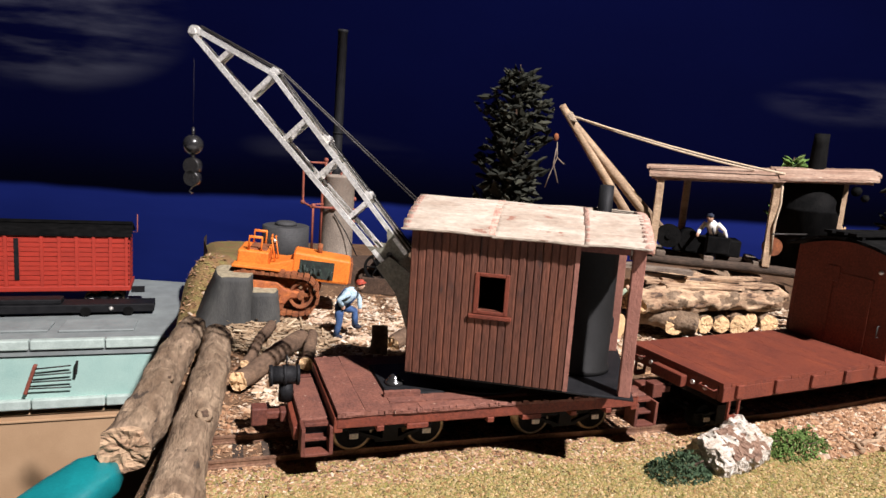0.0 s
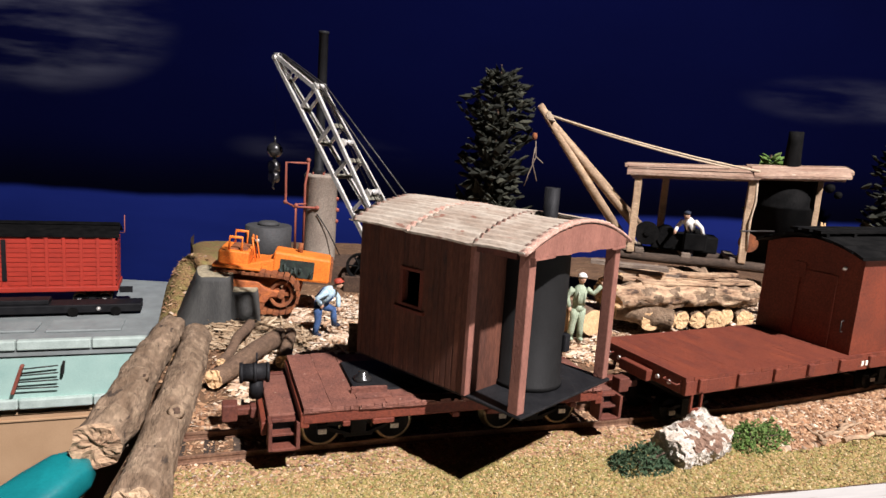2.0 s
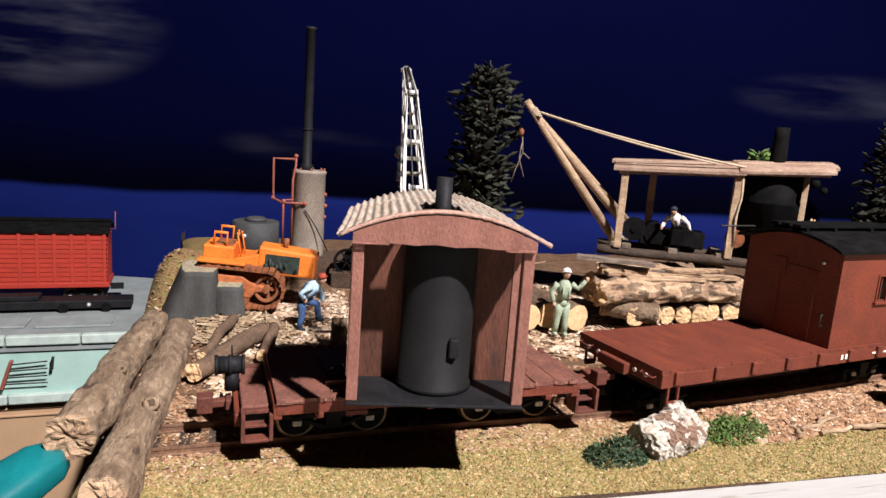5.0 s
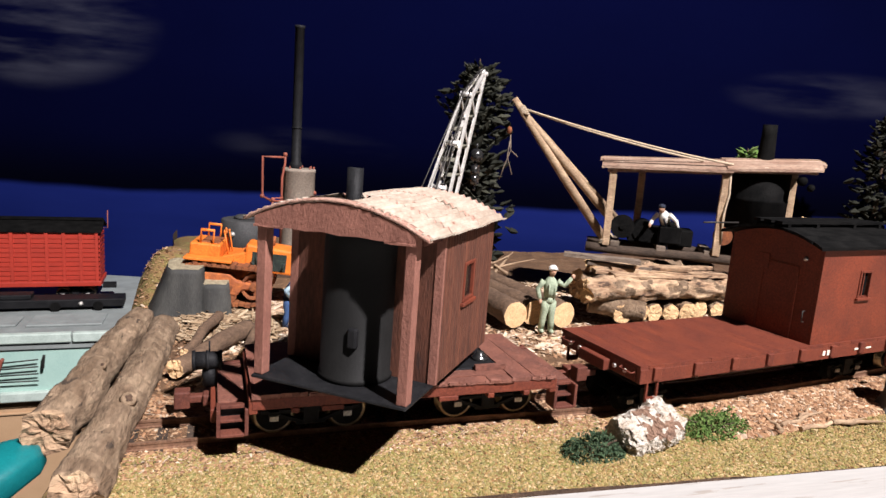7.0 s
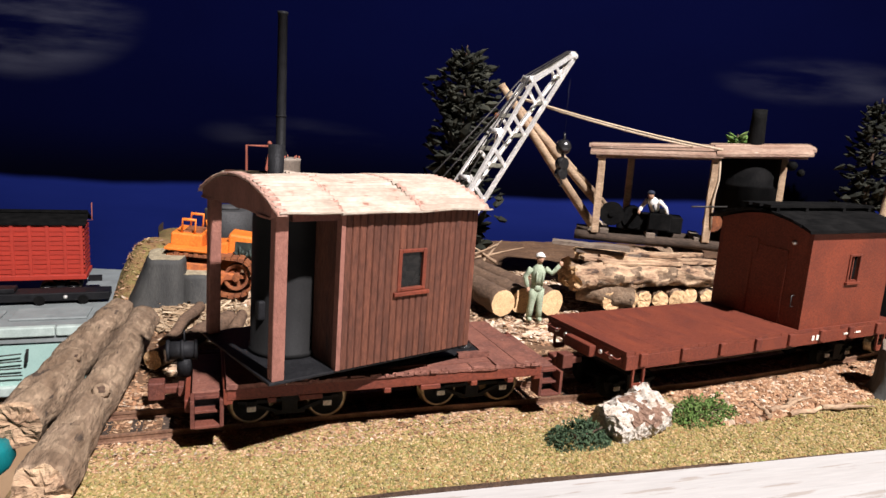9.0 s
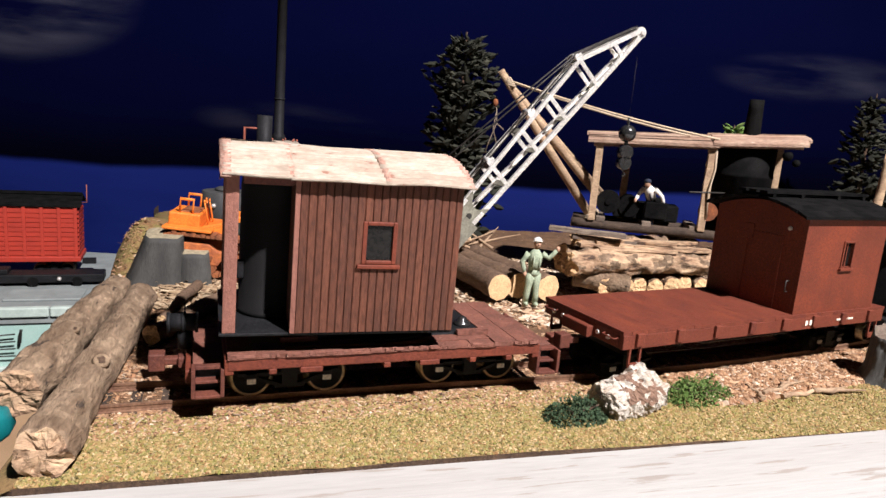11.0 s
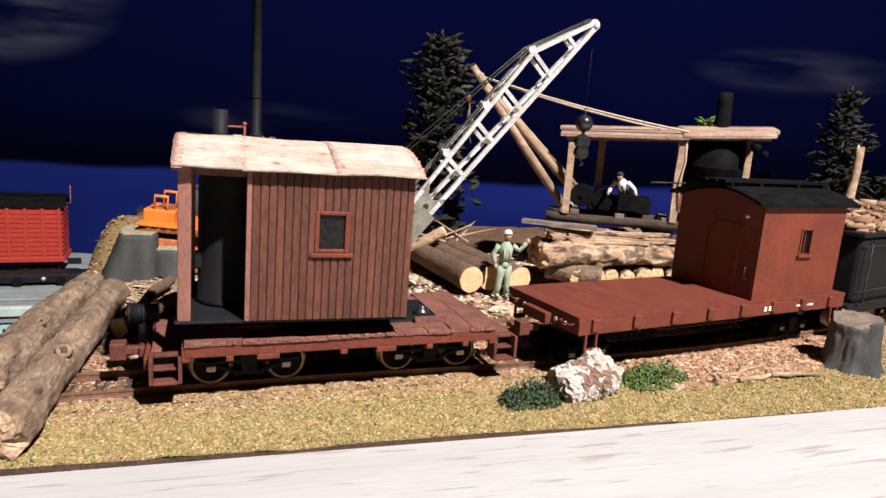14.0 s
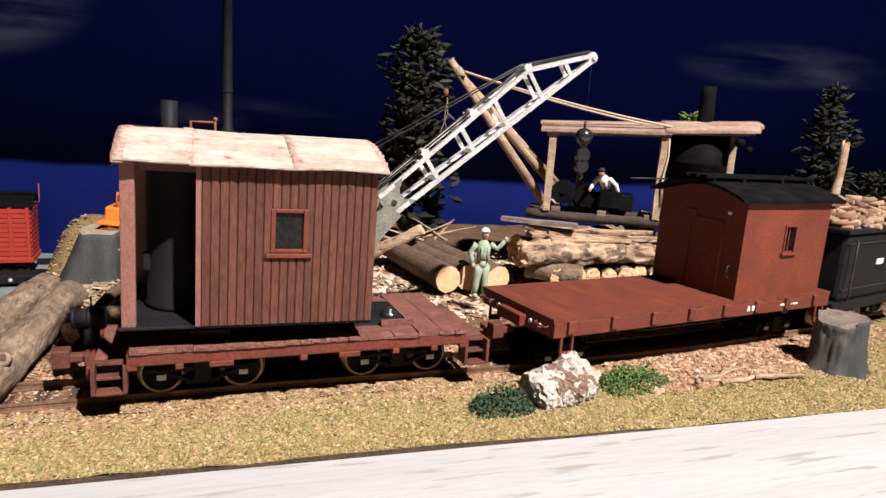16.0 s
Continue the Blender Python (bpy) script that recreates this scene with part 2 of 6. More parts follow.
SOIL = material("brown_soil", (0.17, 0.095, 0.05), (0.1, 0.055, 0.03), 0.5, 9, 0.95, 0, 0.9, 1.0, None, (0.4, 0.27, 0.16), 0.3, 2.5)
GLOSSBLACK = material("gloss_black_iron", (0.012, 0.012, 0.013), (0.02, 0.019, 0.018), 0.5, 4, 0.22, 0, 0.1, 0.8, spec=0.7)
BIRCH = material("white_birch_bark", (0.62, 0.58, 0.51), (0.36, 0.29, 0.22), 0.42, 4, 0.85, 0, 1.0, 1.0, (1, 1.6, 2.4), (0.06, 0.045, 0.035), 0.3, 3.0)
BIRCHCORE = material("rotten_core", (0.26, 0.16, 0.11), (0.16, 0.095, 0.065), 0.5, 3, 0.9, 0, 0.9, 1.2, None, (0.6, 0.5, 0.4), 0.2, 2)
PAPERWHITE = material("white_board", (0.40, 0.39, 0.37), (0.36, 0.345, 0.325), 0.5, 22, 0.6, 0, 0.1, 1.0, (0.07, 1, 1), (0.29, 0.26, 0.23), 0.42, 2.6, speck=0.06)
EDGE = material("dark_board_edge", (0.09, 0.055, 0.035), (0.05, 0.03, 0.02), 0.5, 4, 0.9, 0, 0.5, 1)
PLAIN = material("room_wall_paint", (0.05, 0.047, 0.044), (0.044, 0.041, 0.038), 0.5, 300, 0.9, 0, 0.05, 10, speck=0.05)
CLOTHBLUE = material("figure_blue", (0.05, 0.1, 0.22), (0.03, 0.06, 0.14), 0.4, 3, 0.8, 0, 0.2, 0.6)
SHIRT = material("figure_pale_blue", (0.42, 0.55, 0.62), (0.3, 0.42, 0.5), 0.4, 2.5, 0.8, 0, 0.2, 0.6)
SAGE = material("figure_sage_green", (0.33, 0.38, 0.27), (0.24, 0.29, 0.2), 0.4, 2.5, 0.8, 0, 0.2, 0.6)
WHITE = material("figure_white", (0.75, 0.73, 0.68), (0.6, 0.58, 0.53), 0.4, 2.5, 0.8, 0, 0.2, 0.6)
SKIN = material("figure_tan", (0.5, 0.3, 0.2), (0.4, 0.23, 0.15), 0.4, 2, 0.7, 0, 0.1, 0.6)
NAVY = material("figure_dark", (0.02, 0.025, 0.045), (0.012, 0.014, 0.022), 0.4, 3, 0.8, 0, 0.2, 0.6)
REDCAP = material("figure_red", (0.38, 0.06, 0.03), (0.25, 0.04, 0.025), 0.4, 2, 0.6, 0, 0.1, 0.6)
YELLOWED = material("pale_figures", (0.75, 0.68, 0.55), (0.7, 0.6, 0.5), 0.4, 3, 0.7, 0, 0.0, 0.6)


def island_material(name, stops, rough_v=0.9):
    """Colour picked piece by piece."""
    m = bpy.data.materials.new(name)
    m.use_nodes = True
    n, l = m.node_tree.nodes, m.node_tree.links
    g = n.new("ShaderNodeNewGeometry")
    r = n.new("ShaderNodeValToRGB")
    r.color_ramp.interpolation = "LINEAR"
    while len(r.color_ramp.elements) < len(stops):
        r.color_ramp.elements.new(0.5)
    for i, c in enumerate(stops):
        r.color_ramp.elements[i].position = i / (len(stops) - 1)
        r.color_ramp.elements[i].color = (*c, 1)
    l.new(g.outputs["Random Per Island"], r.inputs[0])
    l.new(r.outputs[0], n["Principled BSDF"].inputs["Base Color"])
    n["Principled BSDF"].inputs["Roughness"].default_value = rough_v
    n["Principled BSDF"].inputs["Specular IOR Level"].default_value = 0.2
    return m


CHIPS = island_material("wood_chips", [(0.09, 0.045, 0.024), (0.26, 0.145, 0.08), (0.38, 0.23, 0.125), (0.2, 0.1, 0.052), (0.46, 0.31, 0.19), (0.31, 0.16, 0.085), (0.13, 0.07, 0.04), (0.6, 0.48, 0.35)])
FOAM = island_material("grass_foam", [(0.13, 0.125, 0.036), (0.31, 0.2, 0.085), (0.17, 0.165, 0.042), (0.43, 0.28, 0.145), (0.2, 0.17, 0.055), (0.22, 0.11, 0.05), (0.28, 0.25, 0.1), (0.085, 0.07, 0.025), (0.48, 0.36, 0.2)])
TWIGS = island_material("dry_twigs", [(0.2, 0.13, 0.075), (0.36, 0.26, 0.16), (0.14, 0.085, 0.05), (0.46, 0.36, 0.24)])
PALECHIPS = island_material("pale_shavings", [(0.2, 0.11, 0.06), (0.62, 0.5, 0.36), (0.36, 0.21, 0.12), (0.75, 0.64, 0.5), (0.14, 0.075, 0.04), (0.5, 0.36, 0.23)])
BUSHA = island_material("bush_dark_foam", [(0.028, 0.05, 0.028), (0.05, 0.085, 0.045), (0.04, 0.065, 0.03), (0.075, 0.11, 0.06)])
BUSHB = island_material("bush_green_foam", [(0.05, 0.09, 0.02), (0.1, 0.17, 0.04), (0.07, 0.12, 0.03), (0.16, 0.22, 0.07)])
FIRS = island_material("fir_sprays", [(0.008, 0.0085, 0.006), (0.022, 0.023, 0.016), (0.01, 0.011, 0.008), (0.048, 0.048, 0.034), (0.016, 0.017, 0.012)])
LOAD = island_material("firewood", [(0.1, 0.05, 0.03), (0.25, 0.14, 0.08), (0.36, 0.24, 0.15), (0.16, 0.09, 0.05)])


def sky_material():
    m = bpy.data.materials.new("painted_night_sky")
    m.use_nodes = True
    n, l = m.node_tree.nodes, m.node_tree.links
    p = n["Principled BSDF"]
    p.inputs["Roughness"].default_value, p.inputs["Specular IOR Level"].default_value = 1.0, 0.03
    tc = n.new("ShaderNodeTexCoord")
    sep = n.new("ShaderNodeSeparateXYZ")
    l.new(tc.outputs["Object"], sep.inputs[0])

    def nz(scale, vec, detail=4.0):
        q = n.new("ShaderNodeTexNoise")
        q.inputs["Scale"].default_value, q.inputs["Detail"].default_value = scale, detail
        mp = n.new("ShaderNodeMapping")
        mp.inputs["Scale"].default_value = vec
        l.new(tc.outputs["Object"], mp.inputs[0])
        l.new(mp.outputs[0], q.inputs["Vector"])
        return q.outputs["Fac"]

    def math_(op, a, b):
        q = n.new("ShaderNodeMath")
        q.operation = op
        for i, v in enumerate((a, b)):
            if isinstance(v, (int, float)):
                q.inputs[i].default_value = v
            else:
                l.new(v, q.inputs[i])
        return q.outputs[0]

    def rng(v, a, b, c=0.0, d=1.0):
        q = n.new("ShaderNodeMapRange")
        q.interpolation_type = "SMOOTHSTEP"
        for i, x in enumerate((a, b, c, d)):
            q.inputs[i + 1].default_value = x
        l.new(v, q.inputs[0])
        return q.outputs[0]

    def mix(f, a, b):
        q = n.new("ShaderNodeMix")
        q.data_type = "RGBA"
        l.new(f, q.inputs[0])
        for s, v in ((6, a), (7, b)):
            if isinstance(v, tuple):
                q.inputs[s].default_value = (*v, 1)
            else:
                l.new(v, q.inputs[s])
        return q.outputs[2]

    # far shore: its top edge wavers by some millimetres
    edge = math_("ADD", math_("MULTIPLY", math_("SUBTRACT", nz(4.0, (1, 1, 0.0)), 0.5), 0.02), math_("ADD", math_("MULTIPLY", sep.outputs[0], 0.02), 0.032))
    high = math_("SUBTRACT", sep.outputs[2], edge)
    navy = mix(nz(5.0, (1, 1, 2)), (0.0004, 0.0008, 0.0125), (0.0008, 0.0016, 0.021))
    navy = mix(rng(high, 0.0, 0.07), (0.0003, 0.0005, 0.0055), navy)
    lake = mix(nz(7.0, (1, 1, 6)), (0.0085, 0.0175, 0.15), (0.019, 0.036, 0.25))
    col = mix(rng(high, -0.004, 0.004), lake, navy)
    streak = nz(9.0, (0.7, 0.7, 4.0), 7.0)
    for cx, cz, sx, sz, amt in ((0.56, 0.174, 0.13, 0.03, 0.2), (-0.26, 0.19, 0.15, 0.075, 0.55), (0.02, 0.085, 0.1, 0.022, 0.14)):
        dx = math_("DIVIDE", math_("SUBTRACT", sep.outputs[0], cx), sx)
        dz = math_("DIVIDE", math_("SUBTRACT", sep.outputs[2], cz), sz)
        d = math_("ADD", math_("MULTIPLY", dx, dx), math_("MULTIPLY", dz, dz))
        f = math_("MULTIPLY", math_("MULTIPLY", rng(d, 1.0, 0.0), rng(streak, 0.38, 0.72)), amt)
        col = mix(f, col, (0.12, 0.125, 0.16))
    l.new(col, p.inputs["Base Color"])
    return m


SKY = sky_material()

# ---- setting ----
rnd = random.Random(4)


def room():
    for name, d in (("wall_south", (-1600, 2000, -1750, -1650, -900, 1500)), ("wall_west", (-1700, -1600, -1650, 1200, -900, 1500)),
                    ("wall_east", (2000, 2100, -1650, 1200, -900, 1500)), ("wall_north", (-1600, 2000, 1200, 1300, -900, 1500)),
                    ("floor", (-1600, 2000, -1650, 1200, -1000, -900)), ("ceiling", (-1600, 2000, -1650, 1200, 1500, 1600))):
        b = B()
        box(b, *d)
        solid(name, b, PLAIN, place(0, 0, 0), "plain dim painted surface of the layout room", name.split("_")[0], kind="structure")
    # the painted sky board behind the layout, bent round at its west end
    b = B()
    pts = [(-760, 470), (-420, 560), (-300, 556)] + [(-300 + 110 * i, 556 - 110 * i * 0.292) for i in range(1, 14)]
    rows = [[b.verts.new((x, y + o, z)) for x, y in pts] for o, z in ((0, -160), (0, 620), (6, 620), (6, -160))]
    for r in range(4):
        for i in range(len(pts) - 1):
            f = b.faces.new((rows[r][i], rows[r][i + 1], rows[(r + 1) % 4][i + 1], rows[(r + 1) % 4][i]))
            f.smooth = True
    solid("backdrop", b, SKY, place(0, 0, 0), "hand-painted dark blue night sky over a blue lake", "backdrop", kind="structure")


def left_edge(y):
    return -112 + 0.03 * (y + 20) + 3.0 * math.sin(y / 23.0) - 7.0 * math.exp(-((y - 175) / 45) ** 2)


def front_edge(x):
    return -51.0 - (x + 40) * 0.079


def track(x):
    """Centre line of the track: y, z of the rail top."""
    t = max(0.0, x - 45)
    return 2.0 - 0.02 * max(0, min(x + 20, 90)) + t * t / 2300.0, -0.014 * max(0.0, x - 20)


def ground_z(x, y):
    yc, zr = track(x)
    z = -3.2 + zr * 0.8 + 0.9 * noise.noise(Vector((x / 17, y / 17, 0))) + 0.5 * noise.noise(Vector((x / 5, y / 5, 3)))
    z += 21 * math.exp(-(((x + 84) / 22) ** 2 + ((y - 208) / 34) ** 2))
    z += 9 / (1 + math.exp(-(y - 215) / 10)) * (1 if x < 60 else math.exp(-((x - 60) / 40) ** 2))
    z += 15 * math.exp(-(((x + 101) / 13) ** 2 + ((y - 188) / 32) ** 2))
    z += 3.0 * math.exp(-(((x + 70) / 25) ** 2 + ((y - 120) / 30) ** 2))
    d = abs(y - yc)
    if d < 17:
        z = (z - zr * 0.8) * 0.35 + zr - 1.65
    e = x - left_edge(y)
    if e < 9:
        z -= (9 - e) ** 2 * 0.05
    return z


def ground():
    b = B()
    xs = [-125 + 4 * i for i in range(190)]
    ys = [-85 + 4 * j for j in range(112)]
    grid = {}
    for i, x in enumerate(xs):
        for j, y in enumerate(ys):
            xx = max(x, left_edge(y))
            yy = max(y, front_edge(xx))
            if yy < 560 - (xx + 300) * 0.292 - 12:
                grid[i, j] = b.verts.new((xx, yy, ground_z(xx, yy)))
    for (i, j), v in grid.items():
        q = [grid.get(k) for k in ((i, j), (i + 1, j), (i + 1, j + 1), (i, j + 1))]
        if None not in q and len({tuple(round(c, 3) for c in w.co) for w in q}) == 4:
            x, y = v.co.x, v.co.y
            f = b.faces.new(q)
            moss = (x - left_edge(y) < 14 + 8 * noise.noise(Vector((x / 9, y / 9, 7))) and y > 90) or (y > 175 and x < -55)
            f.material_index = 0 if y < track(x)[0] - 14 + 4 * noise.noise(Vector((x / 12, y / 12, 1))) else 2 if moss else 1
            f.smooth = True
    ob = solid("ground", b, [GRASS, SOIL, MOSS], place(0, 0, 0), "scenic ground of tan grass foam and brown soil", "ground", kind="structure")
    b = B()
    pts = [(left_edge(y), y) for y in range(420, -50, -10)] + [(x, front_edge(x)) for x in range(-108, 640, 20)]
    top = [b.verts.new((x, y, ground_z(x, y) + 0.1)) for x, y in pts]
    low = [b.verts.new((x + (0.8 if i < 47 else 0), y + 0.3, -170 if i < 47 else -9)) for i, (x, y) in enumerate(pts)]
    for i in range(len(pts) - 1):
        b.faces.new((top[i], top[i + 1], low[i + 1], low[i]))
    solid("trim", b, EDGE, place(0, 0, 0), "dark brown raw edge of the scenery base", "trim", kind="structure")


def scatter(name, count, where, size, flat, mat, label, seed, lift=0.2, length=2.0):
    r = random.Random(seed)
    verts, faces = [], []
    made = 0
    while made < count:
        x, y, k = where(r)
        if x is None:
            continue
        made += 1
        s = size * r.uniform(0.5, 1.5) * k
        a = r.uniform(0, 2 * math.pi)
        d = Vector((math.cos(a), math.sin(a), r.uniform(-0.35, 0.35))) * s * r.uniform(1, length)
        e = Vector((-math.sin(a), math.cos(a), r.uniform(-0.5, 0.5))) * s * r.uniform(0.5, 1)
        u = Vector((r.uniform(-0.4, 0.4), r.uniform(-0.4, 0.4), 1)) * s * flat
        c = Vector((x, y, ground_z(x, y) + lift * s))
        i = len(verts)
        for p in (-d - e * 0.6, d * 0.9 - e, d + e * 0.8, -d * 0.8 + e):
            verts.append((c + p) * 0.001)
        verts.append((c + u + d * 0.2) * 0.001)
        verts.append((c - u) * 0.001)
        for j in range(4):
            faces.append((i + j, i + (j + 1) % 4, i + 4))
            faces.append((i + (j + 1) % 4, i + j, i + 5))
    me = bpy.data.meshes.new(name)
    me.from_pydata(verts, [], faces)
    me.materials.append(mat)
    tagged(new(name, me), label, name.replace("_", " "), kind="stuff")


def white_board():
    b = B()
    box(b, 0, 900, -420, 0, -14, 0)
    box(b, -340, 0, -420, 0, -14, 0)
    bmesh.ops.remove_doubles(b, verts=b.verts, dist=0.01)
    solid("board", b, PAPERWHITE, place(-40, -50.2, -4.8, -4.52), "white-painted board with faint wood grain along the layout's edge", "board", kind="structure", bevel=0.6)
    r = random.Random(8)
    for x, y, s in ((14, -51.4, 3.2), (84, -60.6, 3.6), (101, -62, 1.6), (62, -58.4, 1.2)):
        b = B()
        tube(b, [(0, 0, 0), (s * 0.5, 0.3, 0.35), (s, 0.1, 0.1)], [0.3, 0.55, 0.25], 6)
        rough(b, 0.2, 1.0, s)
        solid("crumb", b, EDGE, place(x, y, -4.6, r.uniform(-20, 20)), "small dark crumb of bark on the white board", "debris", "crumbs on the board")


room()
ground()
white_board()


# ---- track ----
def lay_track():
    tr = tagged(thing("railway_track", place(0, 0, 0), "narrow-gauge track with rusty rails on dark wooden ties", "track"), kind="structure")
    xs = list(range(-106, 460, 10))
    for name, off in (("rail", -8.25), ("rail", 8.25)):
        b = B()
        rows = []
        for x in xs:
            yc, z = track(x)
            dy = (track(x + 1)[0] - track(x - 1)[0]) / 2
            nrm = Vector((-dy, 1, 0)).normalized()
            c = Vector((x, yc, z)) + nrm * off
            sec = ((-0.5, 0), (0.5, 0), (0.5, -0.7), (0.2, -0.9), (0.2, -2.1), (0.9, -2.3), (0.9, -2.6), (-0.9, -2.6), (-0.9, -2.3), (-0.2, -2.1), (-0.2, -0.9), (-0.5, -0.7))
            rows.append([b.verts.new(c + nrm * u + Vector((0, 0, v))) for u, v in sec])
        skin(b, rows)
        for f in b.faces:
            f.smooth = False
        part(name, b, RAIL, tr)
    b = B()
    box(b, -1.7, 1.7, -15, 15, -4.6, -2.6)
    tie = mesh_of("tie", b, TIE)
    r = random.Random(3)
    for i in range(58):
        x = -103 + 9.4 * i
        yc, z = track(x)
        t = part("tie", None, None, tr, me=tie)
        t.matrix_basis = place(x, yc + r.uniform(-0.6, 0.6), z + r.uniform(-0.15, 0.1), math.degrees(math.atan((track(x + 1)[0] - track(x - 1)[0]) / 2)) + r.uniform(-2, 2))


lay_track()


# ---- rolling stock ----
def wheelset_mesh(r, tread=BRASS):
    b = B()
    for s in (-1, 1):
        prof = [(r * 0.3, 0.9), (r * 0.35, 1.5), (r * 0.82, 1.2), (r * 0.86, 1.7), (r, 1.7), (r, -0.9), (r + 0.9, -1.0), (r + 0.9, -1.6), (r * 0.3, -1.6)]
        rings = [ring(b, Vector((0, s * (8.1 + z), 0)), Vector((q, 0, 0)), Vector((0, 0, q)), 28) for q, z in prof]
        skin(b, rings, True)
    tube(b, [(0, -8, 0), (0, 8, 0)], 1.1, 10)
    for f in b.faces:
        c = f.calc_center_median()
        f.material_index = 1 if math.hypot(c.x, c.z) > r * 0.85 else 0
    return mesh_of("wheelset", b, [BLACK, tread])


def truck(parent, x, wheels, half, r, wheel_me, z=0):
    for w in wheels:
        o = part("wheelset", None, None, parent, "black wheels with bright worn treads", me=wheel_me)
        o.matrix_basis = place(x + w, 0, r + z)
    for s in (-1, 1):
        b = B()
        y = s * 10.6
        bar(b, (x - half, y, r + 1.2), (x + half, y, r + 1.2), 1.0, 1.2)
        bar(b, (x - half + 2, y, r + 1.2), (x - 3, y, r - 3.0), 1.3, 1.2)
        bar(b, (x + half - 2, y, r + 1.2), (x + 3, y, r - 3.0), 1.3, 1.2)
        bar(b, (x - 5, y, r - 3.0), (x + 5, y, r - 3.0), 1.6, 1.4)
        box(b, x - 2.5, x + 2.5, y - 1.2, y + 1.2, r - 3, r + 2)
        for k in (-2, 0, 2):
            tube(b, [(x + k, y + s * 0.4, r - 2.4), (x + k, y + s * 0.4, r + 1)], 0.7, 6)
        o = part("side_frame", b, BLACK, parent)
        for w in wheels:
            b = B()
            box(b, x + w - 1.7, x + w + 1.7, *sorted((y - s * 0.3, y + s * 1.3)), r - 1.6, r + 1.8)
            part("axle_box", b, BLACK, parent, bevel=0.4)
            b = B()
            box(b, x + w - 1.4, x + w + 1.4, *sorted((y + s * 1.2, y + s * 1.8)), r - 1.5, r + 0.2)
            part("journal_cover", b, WHITE, parent, "bright worn metal journal cover")
    b = B()
    box(b, x - 3, x + 3, -12, 12, r + 1.5, r + 4.4)
    part("bolster", b, BLACK, parent)


def crane_car():
    c = thing("crane_car", place(-3.5, 2.5, 0), "weathered red four-axle crane flat car with end steps", "railway car")
    we = wheelset_mesh(6.7)
    truck(c, -33, (-12.4, 12.4), 16.5, 6.7, we)
    truck(c, 33, (-12.4, 12.4), 16.5, 6.7, we)
    r = random.Random(12)
    for s in (-1, 1):
        b = B()
        box(b, -53.5, 53.5, s * 22.8 - 1.4, s * 22.8 + 1.4, 14.8, 18.7)
        part("side_sill", b, FLATRED, c, bevel=0.4)
        for x in (-40, -28, -3, 12, 28, 42):
            b = B()
            box(b, x - (3.6 if x in (-28, 12) else 1.2), x + (3.6 if x in (-28, 12) else 1.2), s * 22.8 - 1.7, s * 22.8 + 1.7, 13.2, 15.0)
            part("bracket", b, FLATRED, c, bevel=0.3)
    for s in (-1, 1):
        b = B()
        box(b, s * 53.0 - 1.4, s * 53.0 + 1.4, -24, 24, 13.4, 18.7)
        part("end_sill", b, FLATRED, c, bevel=0.4)
        # lower end platform with steps at either side
        b = B()
        box(b, min(s * 54.6, s * 63.5), max(s * 54.6, s * 63.5), -17, 17, 13.2, 15.6)
        rough(b, 0.2, 4, s)
        part("end_platform", b, DECKRED, c, bevel=0.4)
        b = B()
        box(b, min(s * 63.6, s * 65.6), max(s * 63.6, s * 65.6), -18, 18, 9.2, 13.6)
        part("buffer_beam", b, FLATRED, c, bevel=0.4)
        for q in (-1, 1):
            y0, y1 = sorted((q * 17.2, q * 23.6))
            b = B()
            box(b, *sorted((s * 55.4, s * 62.6)), *sorted((q * 17.4, q * 18.2)), 7.0, 14.4)
            st = part("step", b, BLACK, c, "dark red boxed footstep")
            for x in (54.8, 63.2):
                b = B()
                box(b, s * x - 0.6, s * x + 0.6, y0, y1, 6.4, 15.4)
                part("side_plate", b, BOXRED, st, bevel=0.2)
            for y, za, zb in ((23.6, 6.2, 7.2), (21.8, 10.4, 11.3), (20.5, 14.4, 15.6)):
                b = B()
                box(b, *sorted((s * 55.4, s * 62.6)), *sorted((q * 18.2, q * y)), za, zb)
                part("tread", b, BOXRED, st, bevel=0.2)
        b = B()
        box(b, *sorted((s * 65.6, s * 74)), -1.6, 1.6, 9, 11.6)
        box(b, *sorted((s * 72, s * 77)), -2.6, 2.6, 7.4, 13.4)
        box(b, *sorted((s * 66, s * 68)), -3.2, 3.2, 8.4, 12.2)
        part("coupler", b, BOXRED, c, "rust-brown knuckle coupler", bevel=0.5)
    # plank deck, uneven boards
    planks = []
    for s in (-1, 1):
        planks += [(*sorted((s * (36.2 + 8.75 * k), s * (36.2 + 8.75 * (k + 1) - 0.12))), -24.6, 24.8, 20.2) for k in range(2)]
        planks += [(-36 + 12 * k, -36 + 12 * (k + 1) - 0.1, *sorted((s * 14.2, s * 19.4)), 20.1) for k in range(6)]
        planks += [(-36 + 9 * k, -36 + 9 * (k + 1) - 0.1, *sorted((s * 19.5, s * 24.8)), 19.6) for k in range(8)]
    for x0, x1, y0, y1, zt in planks:
        b = B()
        box(b, x0, x1, y0 + r.uniform(-0.3, 0.3), y1 + r.uniform(-0.3, 0.3), 18.7, zt + r.uniform(-0.15, 0.15))
        bmesh.ops.subdivide_edges(b, edges=[e for e in b.edges if e.calc_length() > 4], cuts=5)
        rough(b, 0.22, 1.7, x0)
        part("deck_plank", b, DECKRED, c)
